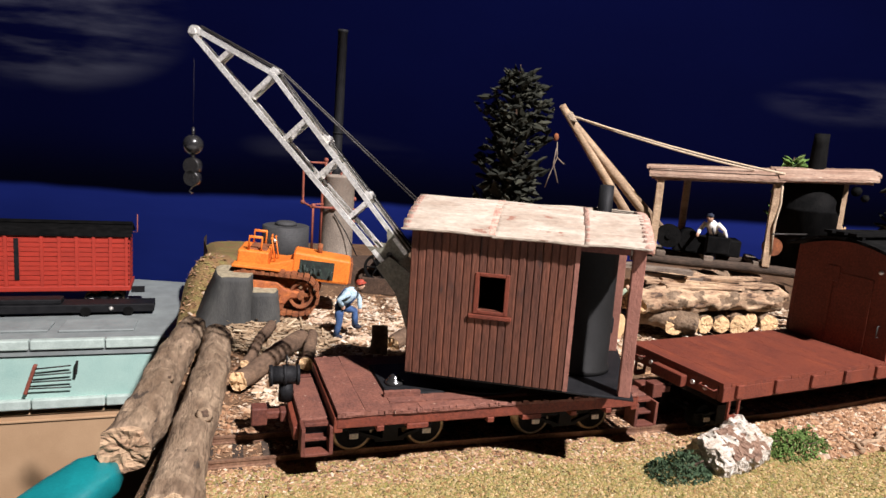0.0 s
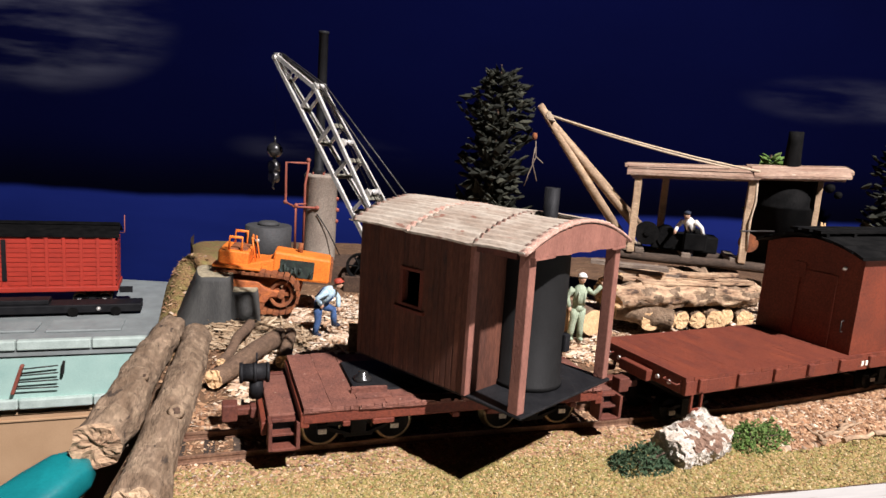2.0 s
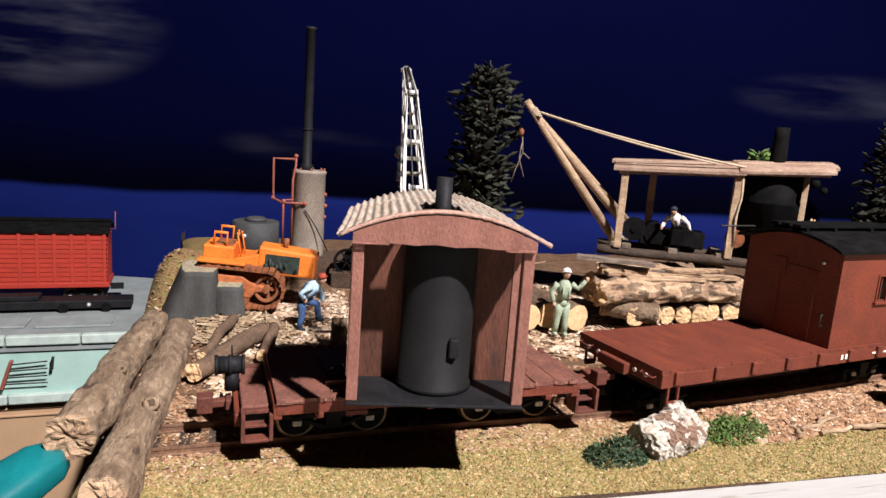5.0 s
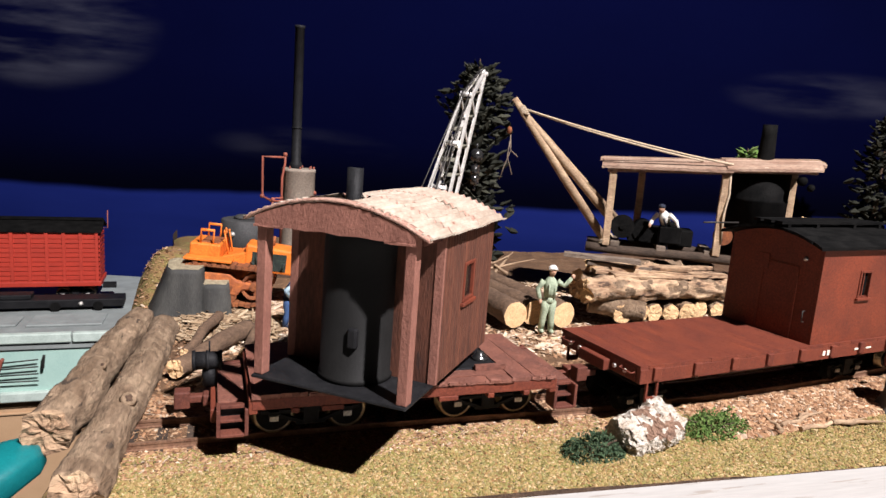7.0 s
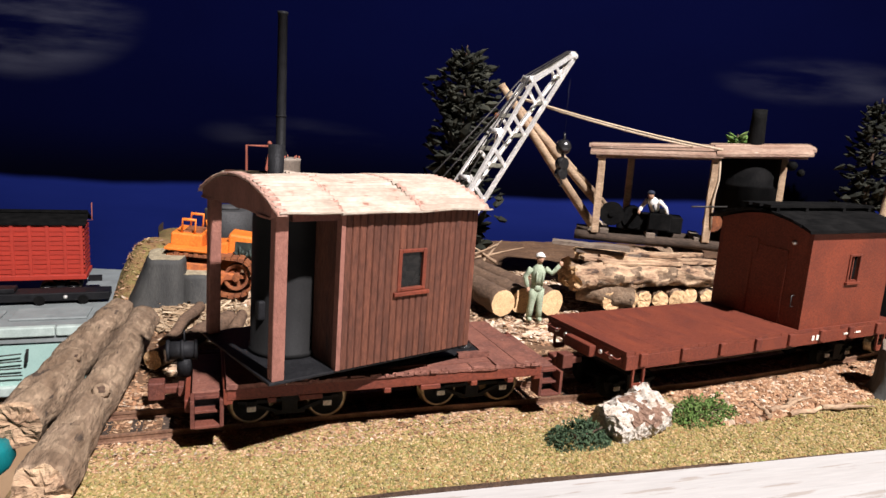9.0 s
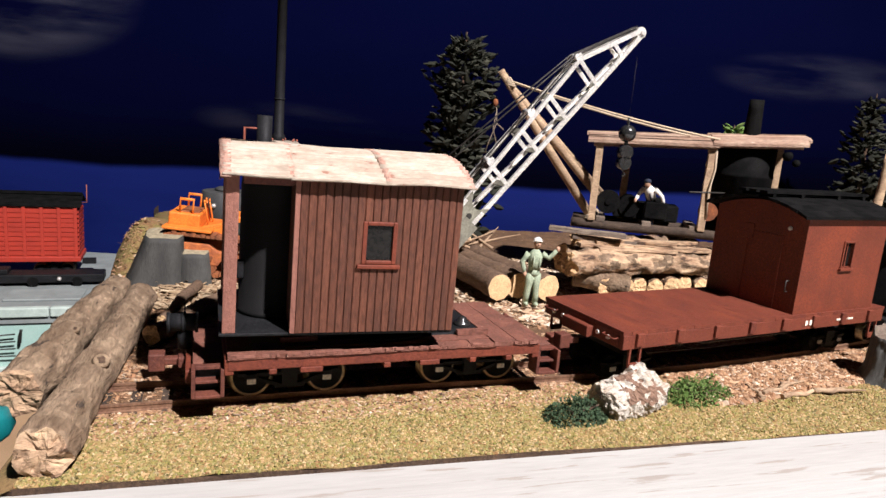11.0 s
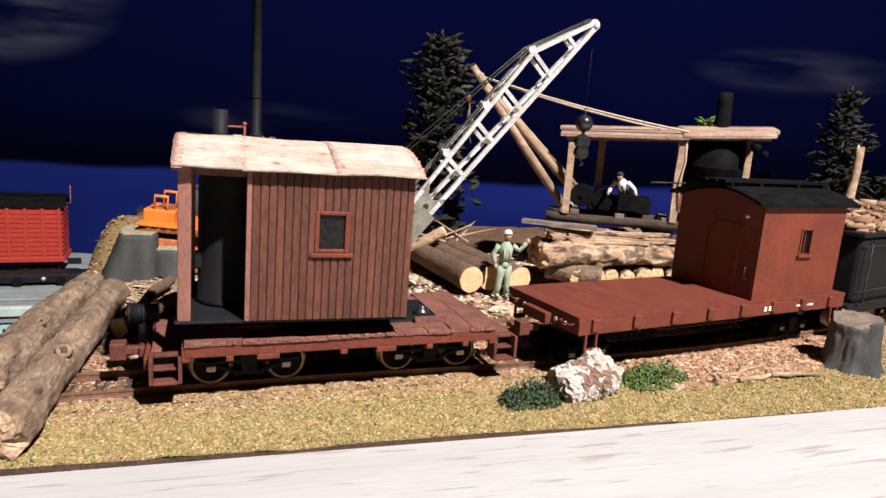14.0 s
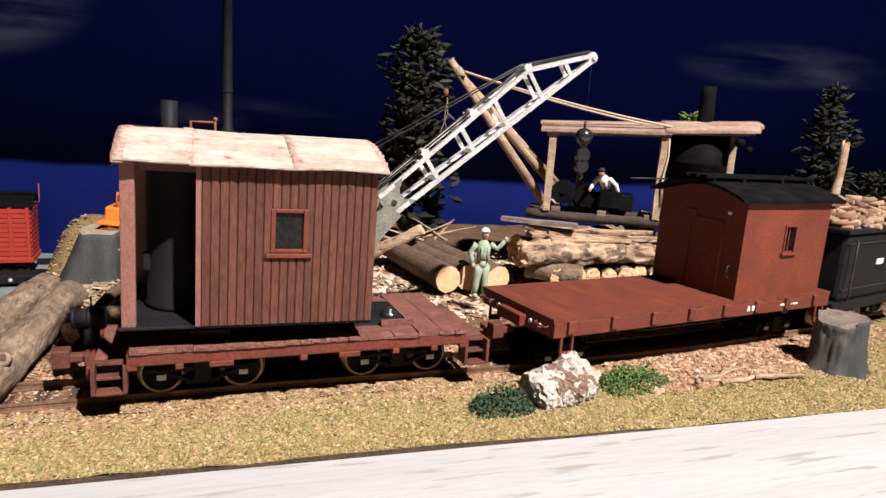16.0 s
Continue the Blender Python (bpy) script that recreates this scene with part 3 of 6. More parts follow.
    # splintered pale edge left where the deck boards were torn
    for s in (-1, 1):
        b = B()
        for k in range(60):
            x, y = r.uniform(-53, 53), s * (24.6 + r.uniform(-0.5, 0.5))
            q = r.uniform(0.2, 0.55)
            box(b, x, x + q * r.uniform(1, 6), y - q * 0.5, y + q * 0.5, 19.2, 20.0 + r.uniform(0, 0.25))
        rough(b, 0.25, 0.8, s)
        part("splintered_edge", b, POSTRED, c, "pale splintered deck edge")
    b = B()
    box(b, -35.5, 35.5, -13.8, 13.8, 18.2, 20.6)
    part("slewing_frame", b, BLACK, c, "black slewing frame", bevel=0.5)
    b = B()
    lathe(b, [(19, 20.2), (19, 21.2), (16, 21.4), (16, 24.4)], 40)
    part("turntable", b, BLACK, c)
    for s in (-1, 1):
        b = B()
        lathe(b, [(3.4, 20.2), (3.2, 21.6), (2.0, 22.2), (1.6, 23.4), (0.7, 23.9)], 16, (s * 31.0, -5))
        part("oil_cap", b, GLOSSBLACK, c, "glossy black turned cap")
        b = B()
        box(b, s * 31 - 6, s * 31 + 6, -15.6, -13.9, 20.0, 22.0)
        rough(b, 0.3, 3, 5)
        part("coaming", b, DECKRED, c)
    # small winch at the west end
    b = B()
    tube(b, [(-71, 2, 22.6), (-62.4, 2, 22.6)], 3.0, 16)
    for x in (-71, -66.6, -62.4):
        tube(b, [(x - 0.5, 2, 22.6), (x + 0.5, 2, 22.6)], 3.5, 18)
    tube(b, [(-66, 2, 25), (-66, 2, 29.5)], 0.35, 6)
    tube(b, [(-66, 2, 14), (-66, 2, 20)], 2.4, 10)
    rough(b, 0.25, 2, 9)
    part("end_winch", b, BLACK, c, "small black winch drum on the end platform")
    return c


crane_car()


def flat_car():
    c = thing("work_car", place(79, -4, track(80)[1] + 0.2, 6.3), "red flat car with a small cabin at one end", "railway car")
    we = wheelset_mesh(5.0, SOOT)
    truck(c, 17, (-8, 8), 13, 5.0, we)
    truck(c, 150, (-8, 8), 13, 5.0, we, -1.2)
    L, h, z = 168.0, 24.6, 24.6
    r = random.Random(2)
    n = 41
    for i in range(n):
        b = B()
        box(b, L / n * i + 0.02, L / n * (i + 1) - 0.02, -h + r.uniform(-0.12, 0.12), h, z - 1.5, z + r.uniform(-0.01, 0.01))
        part("deck_plank", b, FLATRED, c)
    for s in (-1, 1):
        b = B()
        box(b, 0.4, L - 0.4, s * h - (0 if s > 0 else 0) - 2.6 * (s > 0), s * h + 2.6 * (s < 0), z - 7.2, z - 1.5)
        part("side_sill", b, FLATRED, c, bevel=0.3)
        for k in range(8):
            x = 8 + k * 21.1
            b = B()
            box(b, x - 1.8, x + 1.8, *sorted((s * (h - 0.4), s * (h + 1.3))), z - 6.0, z - 0.8)
            part("stake_pocket", b, FLATRED, c, bevel=0.4)
        for x in (7, L - 7):
            b = B()
            for q in (-2.6, 2.6):
                bar(b, (x + q, s * (h - 0.4), z - 6.8), (x + q, s * (h - 0.4), z - 14.4), 0.9, 0.9)
            bar(b, (x - 2.6, s * (h - 0.4), z - 14), (x + 2.6, s * (h - 0.4), z - 14), 1.2, 2.2)
            part("stirrup_step", b, FLATRED, c)
        b = B()
        tube(b, [(30, s * 15, z - 7), (55, s * 15, z - 12), (110, s * 15, z - 12), (135, s * 15, z - 7)], 0.35, 6)
        part("truss_rod", b, DARKSTEEL, c)
    for x in (0, L):
        s = -1 if x == 0 else 1
        b = B()
        box(b, *sorted((x, x - s * 2.6)), -h + 2.6, h - 2.6, z - 7, z - 1.5)
        part("end_sill", b, FLATRED, c, bevel=0.3)
        b = B()
        box(b, *sorted((x, x + s * 3.2)), -8, 8, z - 7.4, z - 2.8)
        part("buffer_beam", b, FLATRED, c, bevel=0.4)
        b = B()
        box(b, *sorted((x + s * 1, x + s * 9)), -1.6, 1.6, z - 12, z - 9.4)
        box(b, *sorted((x + s * 6, x + s * 11)), -2.4, 2.4, z - 13.4, z - 7.6)
        part("coupler", b, BOXRED, c, bevel=0.4)
        for y in (-17, -11, 11, 17):
            b = B()
            tube(b, [(x, y, z - 4.2), (x + s * 0.9, y, z - 4.2)], 0.9, 8)
            part("bolt", b, STEEL, c, "bright bolt head")
        for y in (-18.5, 18.5):
            b = B()
            tube(b, [(x + s * 0.1, y - 3.5, z - 3), (x + s * 1.8, y - 3.5, z - 3.4), (x + s * 1.8, y + 3.5, z - 3.4), (x + s * 0.1, y + 3.5, z - 3)], 0.35, 6)
            part("grab_iron", b, FLATRED, c)
    b = B()
    for y in (-6, 6):
        box(b, 4, L - 4, y - 1.5, y + 1.5, z - 7.5, z - 1.5)
    part("centre_sill", b, BLACK, c)
    b = B()
    lathe(b, [(2.4, z - 13), (2.4, z - 7)], 12, (42, -12))
    part("air_tank", b, BLACK, c)
    # lettering blurred to bars
    for x, w in ((107, 2.0), (110, 2.0)):
        b = B()
        box(b, x, x + w * 0.8, -h - 0.35, -h - 0.1, z - 5.2, z - 3.0)
        part("number_bar", b, YELLOWED, c, "small white painted marking")
    for x in (130, 134.5, 139):
        b = B()
        box(b, x, x + 3.6, -h - 0.35, -h - 0.1, z - 4.4, z - 3.6)
        part("lettering_bar", b, YELLOWED, c, "small white painted marking")
    # cabin
    x0, x1, y0, y1, zt = 98.5, 158.0, -23.6, 23.6, 67.8
    wx, wz, ww, wh = 130.4, 51.0, 6.6, 11.0
    cab = None
    for s in (-1, 1):
        b = B()
        ya, yb = sorted((s * 23.6, s * 21.8))
        for d in ((x0, wx - ww / 2, z, zt), (wx + ww / 2, x1, z, zt), (wx - ww / 2, wx + ww / 2, z, wz - wh / 2), (wx - ww / 2, wx + ww / 2, wz + wh / 2, zt)):
            box(b, d[0], d[1], ya, yb, d[2], d[3])
        o = part("side_wall", b, CABRED, c, "smooth brick-red cabin side")
        b = B()
        for d in ((-ww / 2 - 1, -ww / 2, -wh / 2 - 1, wh / 2 + 1), (ww / 2, ww / 2 + 1, -wh / 2 - 1, wh / 2 + 1), (-ww / 2, ww / 2, wh / 2, wh / 2 + 1)):
            box(b, wx + d[0], wx + d[1], *sorted((s * 22.6, s * 24.2)), wz + d[2], wz + d[3])
        part("window_frame", b, CABRED, o, bevel=0.2)
        b = B()
        box(b, wx - ww / 2 - 2, wx + ww / 2 + 2, *sorted((s * 22.6, s * 25.0)), wz - wh / 2 - 1.8, wz - wh / 2 - 0.6)
        part("window_sill", b, CABRED, o, bevel=0.2)
        b = B()
        box(b, wx - ww / 2, wx + ww / 2, *sorted((s * 22.2, s * 22.5)), wz - wh / 2, wz + wh / 2)
        part("pane", b, GLASSDARK, o, "dark glass pane")
        b = B()
        box(b, wx - 0.3, wx + 0.3, *sorted((s * 22.5, s * 23.1)), wz - wh / 2, wz + wh / 2)
        part("mullion", b, CABRED, o)

    def arch(y):
        return zt + 0.6 + 5.2 * (1 - (y / 24.0) ** 2)
    for x in (x0, x1 - 1.8):
        b = B()
        ys = [-21.7 + 43.4 * i / 14 for i in range(15)]
        lo = [[b.verts.new((xx, y, z)) for y in ys] for xx in (x, x + 1.8)]
        hi = [[b.verts.new((xx, y, arch(y) - 1)) for y in ys] for xx in (x, x + 1.8)]
        for i in range(14):
            for q in ((lo[0][i], lo[0][i + 1], hi[0][i + 1], hi[0][i]), (lo[1][i], hi[1][i], hi[1][i + 1], lo[1][i + 1]), (hi[0][i], hi[0][i + 1], hi[1][i + 1], hi[1][i]), (lo[0][i], lo[1][i], lo[1][i + 1], lo[0][i + 1])):
                b.faces.new(q)
        b.faces.new((lo[0][0], hi[0][0], hi[1][0], lo[1][0]))
        b.faces.new((lo[0][14], lo[1][14], hi[1][14], hi[0][14]))
        w = part("end_wall", b, CABRED, c, "brick-red cabin end with a door")
        if x == x0:
            for d in ((-9.4, -8.4, z, 58), (8.4, 9.4, z, 58), (-9.4, 9.4, 57, 58)):
                b = B()
                box(b, x - 0.5, x, d[0] - 4, d[1] - 4, d[2], d[3])
                part("door_frame", b, CABRED, w)
            b = B()
            ball(b, (x - 1.0, -16, 62), 1.0, 0, 8)
            part("door_lamp", b, STEEL, w, "tiny bright lamp")
            b = B()
            tube(b, [(x, -19, 34), (x - 1.6, -19, 34), (x - 1.6, -19, 39), (x, -19, 39)], 0.3, 6)
            part("grab_iron", b, DARKSTEEL, w)
            b = B()
            box(b, x - 0.6, x, 2, 8, 54, 61)
            part("vent", b, CABRED, w, bevel=0.2)
    # tarred plank roof
    m = 11
    for i in range(m):
        ya, yb = -26.2 + 52.4 * i / m, -26.2 + 52.4 * (i + 1) / m
        b = B()
        v = []
        for xx in (x0 - 6.5, x1 + 6.5):
            for yy, dz in ((ya + 0.1, 0), (yb - 0.1, 0), (yb - 0.1, 1.4), (ya + 0.1, 1.4)):
                v.append(b.verts.new((xx + r.uniform(-0.4, 0.4), yy, arch(yy) + dz)))
        for q in ((0, 1, 2, 3), (7, 6, 5, 4), (0, 4, 5, 1), (1, 5, 6, 2), (2, 6, 7, 3), (3, 7, 4, 0)):
            b.faces.new([v[k] for k in q])
        part("roof_board", b, SOOT, c, "black tarred roof board")
    for q, hh in ((-5.5, 2.6), (0, 2.6), (5.5, 2.6)):
        b = B()
        box(b, x0 - 8.5, x1 + 8.5, q - 1.9, q + 1.9, arch(0) + hh, arch(0) + hh + 1.2)
        part("roof_walk_plank", b, SOOT, c, "black running-board plank")
    for x in (x0 - 4, x0 + 16, x1 - 16, x1 + 4):
        b = B()
        box(b, x - 1, x + 1, -8, 8, arch(0) + 0.4, arch(0) + 2.5)
        part("roof_walk_cleat", b, SOOT, c)
    b = B()
    tube(b, [(x0 - 5, 18, arch(18) + 2.5), (x0 - 26, 20, arch(18) + 2.2)], 0.45, 6)
    part("lamp_bracket", b, DARKSTEEL, c)


flat_car()


# ---- the crane's turning house; its space has the pivot as origin ----
PIVOT = (-4.8, 3.5)
XA, XP, XB, HW, ZB, ZE = -53.6, -32.8, 18.8, 25.6, 26.0, 73.0
HEEL = (31.5, 3.9, 57.4)
BOOM_LENGTH = 105.5


def roof_arc(y):
    return ZE + 0.8 + 7.4 * (1 - (y / 28.5) ** 2)


def crane_house():
    h = thing("crane_house", place(PIVOT[0], PIVOT[1], 0), "brown-red boarded crane house with a pale tin roof and lattice boom", "crane")
    b = B()
    box(b, XA - 1.2, XB, -HW - 0.2, HW + 0.2, ZB - 1.0, ZB)
    rough(b, 0.2, 5)
    part("floor_plate", b, BLACK, h, "worn black floor plate", bevel=0.3)
    b = B()
    box(b, XA + 14, XB - 6, -13, 13, ZB - 3.2, ZB - 1.0)
    part("under_frame", b, BLACK, h)
    wx, wz, ww, wh = -8.0, 54.8, 8.2, 11.0
    n = 21
    w = (XB - XP) / n
    kinds = {}
    for key, (za, zb) in {"full": (ZB, ZE + 1.5), "low": (ZB, wz - wh / 2), "high": (wz + wh / 2, ZE + 1.5)}.items():
        b = B()
        v = [b.verts.new(p) for p in ((-w / 2 + 0.03, 0.55, za), (-w / 2 + 0.03, -0.35, za), (-w / 2 + 0.35, -0.75, za), (w / 2 - 0.35, -0.75, za), (w / 2 - 0.03, -0.35, za), (w / 2 - 0.03, 0.55, za))]
        u = [b.verts.new((q.co.x, q.co.y, zb)) for q in v]
        for i in range(6):
            b.faces.new((v[i], v[(i + 1) % 6], u[(i + 1) % 6], u[i]))
        b.faces.new(v[::-1])
        b.faces.new(u)
        kinds[key] = mesh_of("board_" + key, b, BOARD)
    for s in (-1, 1):
        b = B()
        ya, yb = sorted((s * (HW - 0.6), s * (HW - 1.6)))
        for d in ((XP, wx - ww / 2, ZB, ZE), (wx + ww / 2, XB, ZB, ZE), (wx - ww / 2, wx + ww / 2, ZB, wz - wh / 2), (wx - ww / 2, wx + ww / 2, wz + wh / 2, ZE)):
            box(b, d[0], d[1], ya, yb, d[2], d[3])
        wall = part("side_wall", b, BOXRED, h, "brown-red vertical board wall")
        for i in range(n):
            x = XP + w * (i + 0.5)
            lots = ("low", "high") if abs(x - wx) < ww / 2 + w * 0.35 else ("full",)
            for k in lots:
                o = part("board", None, None, wall, me=kinds[k])
                o.matrix_basis = place(x, s * HW, 0, 0 if s < 0 else 180)
        fr = B()
        for d in ((-ww / 2 - 1.4, -ww / 2, -wh / 2 - 1.2, wh / 2 + 1.2), (ww / 2, ww / 2 + 1.4, -wh / 2 - 1.2, wh / 2 + 1.2), (-ww / 2, ww / 2, wh / 2, wh / 2 + 1.2), (-ww / 2, ww / 2, -wh / 2 - 1.2, -wh / 2)):
            box(fr, wx + d[0], wx + d[1], *sorted((s * (HW - 1), s * (HW + 1.2))), wz + d[2], wz + d[3])
        part("window_frame", fr, CABRED, wall, bevel=0.25)
        b = B()
        box(b, wx - ww / 2 - 2.8, wx + ww / 2 + 2.8, *sorted((s * (HW - 1), s * (HW + 1.9))), wz - wh / 2 - 2.6, wz - wh / 2 - 1.3)
        part("window_sill", b, CABRED, wall, bevel=0.25)
        if s < 0:
            b = B()
            box(b, wx - ww / 2, wx + ww / 2, -HW - 0.1, -HW + 0.1, wz - wh / 2, wz + wh / 2)
            part("pane", b, GLASSDARK, wall, "dark dusty glass pane")
        # corner trim and porch post
        b = B()
        box(b, XP - 1.4, XP, *sorted((s * (HW - 1.6), s * (HW + 1.0))), ZB, ZE + 1.0)
        rough(b, 0.15, 2, s)
        part("corner_trim", b, POSTRED, wall)
        b = B()
        box(b, XA - 0.2, XA + 3.6, *sorted((s * HW, s * (HW - 3.2))), ZB, ZE + 0.8)
        part("porch_post", b, POSTRED, h, "pinkish worn square post", bevel=0.3)
        b = B()
        box(b, XA + 4.6, XP - 1.4, *sorted((s * HW, s * (HW - 2))), ZE - 2.0, ZE + 1.2)
        part("eave_rail", b, BOXRED, h)

    def gable(x, t, low, name, mat):
        g = B()
        ys = [-HW + 2 * HW * i / 18 for i in range(19)]
        f = [[g.verts.new((xx, y, low(y))) for y in ys] for xx in (x, x + t)]
        u = [[g.verts.new((xx, y, roof_arc(y) - 0.5)) for y in ys] for xx in (x, x + t)]
        for i in range(18):
            for q in ((f[0][i], f[0][i + 1], u[0][i + 1], u[0][i]), (f[1][i], u[1][i], u[1][i + 1], f[1][i + 1]), (u[0][i], u[0][i + 1], u[1][i + 1], u[1][i]), (f[0][i], f[1][i], f[1][i + 1], f[0][i + 1])):
                g.faces.new(q)
        g.faces.new((f[0][0], u[0][0], u[1][0], f[1][0]))
        g.faces.new((f[0][18], f[1][18], u[1][18], u[0][18]))
        return part(name, g, mat, h)
    # bulkhead between the porch and the engine room
    b = B()
    box(b, XP - 1.0, XP + 0.2, -HW + 1.7, HW - 1.7, ZB, ZE + 2.0)
    part("bulkhead", b, BOARD, h, "brown-red bulkhead behind the boiler")
    fascia = gable(XA - 1.6, 2.2, lambda y: ZE - 0.8 + 0.5 * noise.noise(Vector((y / 6, 0, 0))), "rear_fascia", POSTRED)
    # bent strip that covers the sheet ends
    g = B()
    rows = []
    for i in range(41):
        y = -29.6 + 59.2 * i / 40
        z = roof_arc(y)
        e = [0.45 * noise.noise(Vector((y / 1.6, q, 4))) for q in range(2)]
        rows.append([g.verts.new(p) for p in ((XA - 1.9 + e[0], y, z - 0.1), (XA - 1.9 + e[0], y, z + 0.75 + e[1] * 0.4), (XA + 1.2 + e[1] * 2, y, z + 0.95), (XA + 1.2, y, z - 0.1))])
    skin(g, rows)
    part("edge_strip", g, RUSTSEAM, fascia, "ragged strip along the roof edge")
    for y0, y1 in ((-HW, -HW + 9), (HW - 10, HW)):
        g = B()
        box(g, XA - 1.9, XA - 1.65, y0, y1, ZE - 1.3, ZE - 0.6)
        bmesh.ops.subdivide_edges(g, edges=g.edges, cuts=3)
        rough(g, 0.35, 1.5, y0)
        part("torn_strip", g, POSTRED, fascia)
    gable(XB - 1.2, 1.2, lambda y: ZB, "front_wall", BOXRED)
    # corrugated roof sheets
    r = random.Random(5)
    for x0, x1, dz in ((XA - 1.2, -35.0, 0.25), (-36.0, -7.0, 0.0), (-8.0, XB + 2.6, 0.3)):
        g = B()
        nx, ny = 14, 132
        top, low = [], []
        for i in range(nx + 1):
            a, c = [], []
            for j in range(ny + 1):
                y = -30.0 + 60.0 * j / ny
                e = 0.5 * noise.noise(Vector((x0 / 3 + i * 9, y / 2.2, 0))) if i in (0, nx) else 0
                x = x0 + (x1 - x0) * i / nx + e
                z = roof_arc(y) + dz + 0.5 * math.cos(y * 2 * math.pi / 2.5) + 0.5 * noise.noise(Vector((x / 14, y / 10, x0)))
                yy = y + (0.5 * noise.noise(Vector((x / 2.5, 5, 0))) if j in (0, ny) else 0)
                a.append(g.verts.new((x, yy, z + 0.5)))
                c.append(g.verts.new((x, yy, z)))
            top.append(a)
            low.append(c)
        hole = x0 < -40
        for i in range(nx):
            for j in range(ny):
                y, x = -30.0 + 60.0 * (j + 0.5) / ny, x0 + (x1 - x0) * (i + 0.5) / nx
                if hole and -4.5 < y < 7.5 and x < -38:
                    continue
                f = g.faces.new((top[i][j], top[i + 1][j], top[i + 1][j + 1], top[i][j + 1]))
                f.smooth = True
                f.material_index = 1 if i in (0, nx - 1) and dz > 0 and r.random() < 0.75 else 0
                g.faces.new((low[i][j + 1], low[i + 1][j + 1], low[i + 1][j], low[i][j]))
        for i in range(nx):
            for j in (0, ny):
                g.faces.new((top[i][j], low[i][j], low[i + 1][j], top[i + 1][j]))
        for j in range(ny):
            for i in (0, nx):
                y = -30.0 + 60.0 * (j + 0.5) / ny
                if not (hole and i == 0 and -4.5 < y < 7.5):
                    g.faces.new((top[i][j], top[i][j + 1], low[i][j + 1], low[i][j]))
        loose = [v for v in g.verts if not v.link_faces]
        bmesh.ops.delete(g, geom=loose, context="VERTS")
        part("roof_sheet", g, [TIN, RUSTSEAM], h, "pale weathered corrugated roof sheet")
    # boiler and chimney on the porch
    b = B()
    lathe(b, [(11.7, ZB), (11.7, ZB + 1.6), (11.1, ZB + 2.0), (11.1, 68), (10.7, 71.5), (9.2, 74.5), (6.6, 76.4), (3, 77)], 40, (-37.5, -0.6))
    bo = part("boiler", b, BOILER, h, "matt dark grey vertical boiler")
    b = B()
    box(b, -49.6, -47.2, -6.5, -3.5, 38, 44)
    part("fire_door", b, BLACK, bo, bevel=0.6)
    b = B()
    lathe(b, [(2.4, 66), (2.4, 90.5), (1.9, 90.5), (1.9, 87)], 20, (-42.0, 0.4))
    part("chimney", b, BLACK, h, "black chimney pipe")
    b = B()
    box(b, -14, 8, -8, 8, ZB, ZB + 14)
    tube(b, [(-2, -12, ZB + 9), (-2, 12, ZB + 9)], 6, 16)
    part("hoisting_engine", b, BLACK, h, bevel=0.6)
    # boom brackets on the front wall
    for s in (-1, 1):
        b = B()
        q = [(XB, 27), (HEEL[0] - 5, 48), (HEEL[0] + 2.5, 57), (HEEL[0] - 2, 61), (XB, 54)]
        v = [[b.verts.new((x, HEEL[1] + s * 7.4 + o, z)) for x, z in q] for o in (-0.5, 0.5)]
        b.faces.new(v[0])
        b.faces.new(v[1][::-1])
        for i in range(5):
            b.faces.new((v[0][i], v[1][i], v[1][(i + 1) % 5], v[0][(i + 1) % 5]))
        part("boom_bracket", b, GUSSET, h, "worn grey boom bracket")
    # lattice boom: its space has the heel pin as origin and x along the lower chord
    boom = new("boom", None)
    boom.parent = h
    boom.empty_display_size = 0.01
    R = BOOM_LENGTH
    kink = 0.717 * R
    half = lambda u: 6.3 - 4.6 * max(0.0, u / R)
    up = lambda u: 8.2 + 4.5 * u / kink if u < kink else 12.7 - 11.2 * (u - kink) / (R - kink)

    def channel(b, p, q, s, w, t, lip):
        """A steel channel: an outer web, w high, with two lips turned inwards."""
        p, q = Vector(p), Vector(q)
        n = (q - p).cross(Vector((0, s, 0))).normalized() * (w / 2)
        i, o = Vector((0, -s * lip, 0)), Vector((0, -s * t, 0))
        k = n.normalized() * t
        sec = (n, -n, -n + i, -n + i + k, -n + o + k, n + o - k, n + i - k, n + i)
        rings = [[b.verts.new(e + v) for v in sec] for e in (p, q)]
        skin(b, rings)
        for f in b.faces:
            f.smooth = False
    stations = [k * R for k in (0.2, 0.37, 0.535, 0.715, 0.87)]
    for s in (-1, 1):
        b = B()
        channel(b, (0, s * half(0), 0), (R, s * half(R), 0), s, 1.7, 0.3, 1.2)
        part("lower_chord", b, STEEL, boom)
        b = B()
        channel(b, (-1.5, s * half(0), up(0)), (kink, s * half(kink), up(kink)), s, 1.5, 0.3, 1.2)
        part("upper_chord", b, STEEL, boom)
        b = B()
        channel(b, (kink, s * half(kink), up(kink)), (R, s * half(R), up(R)), s, 1.7, 0.3, 1.2)
        part("upper_chord", b, STEEL, boom)
        for u in stations:
            b = B()
            y = s * (half(u) - 0.45)
            box(b, u - 0.8, u + 0.8, y - 0.2, y + 0.2, 0.2, up(u) - 0.2)
            part("web_strut", b, STEEL, boom)
        # heel gusset with a rounded cut-out towards the tip
        b = B()
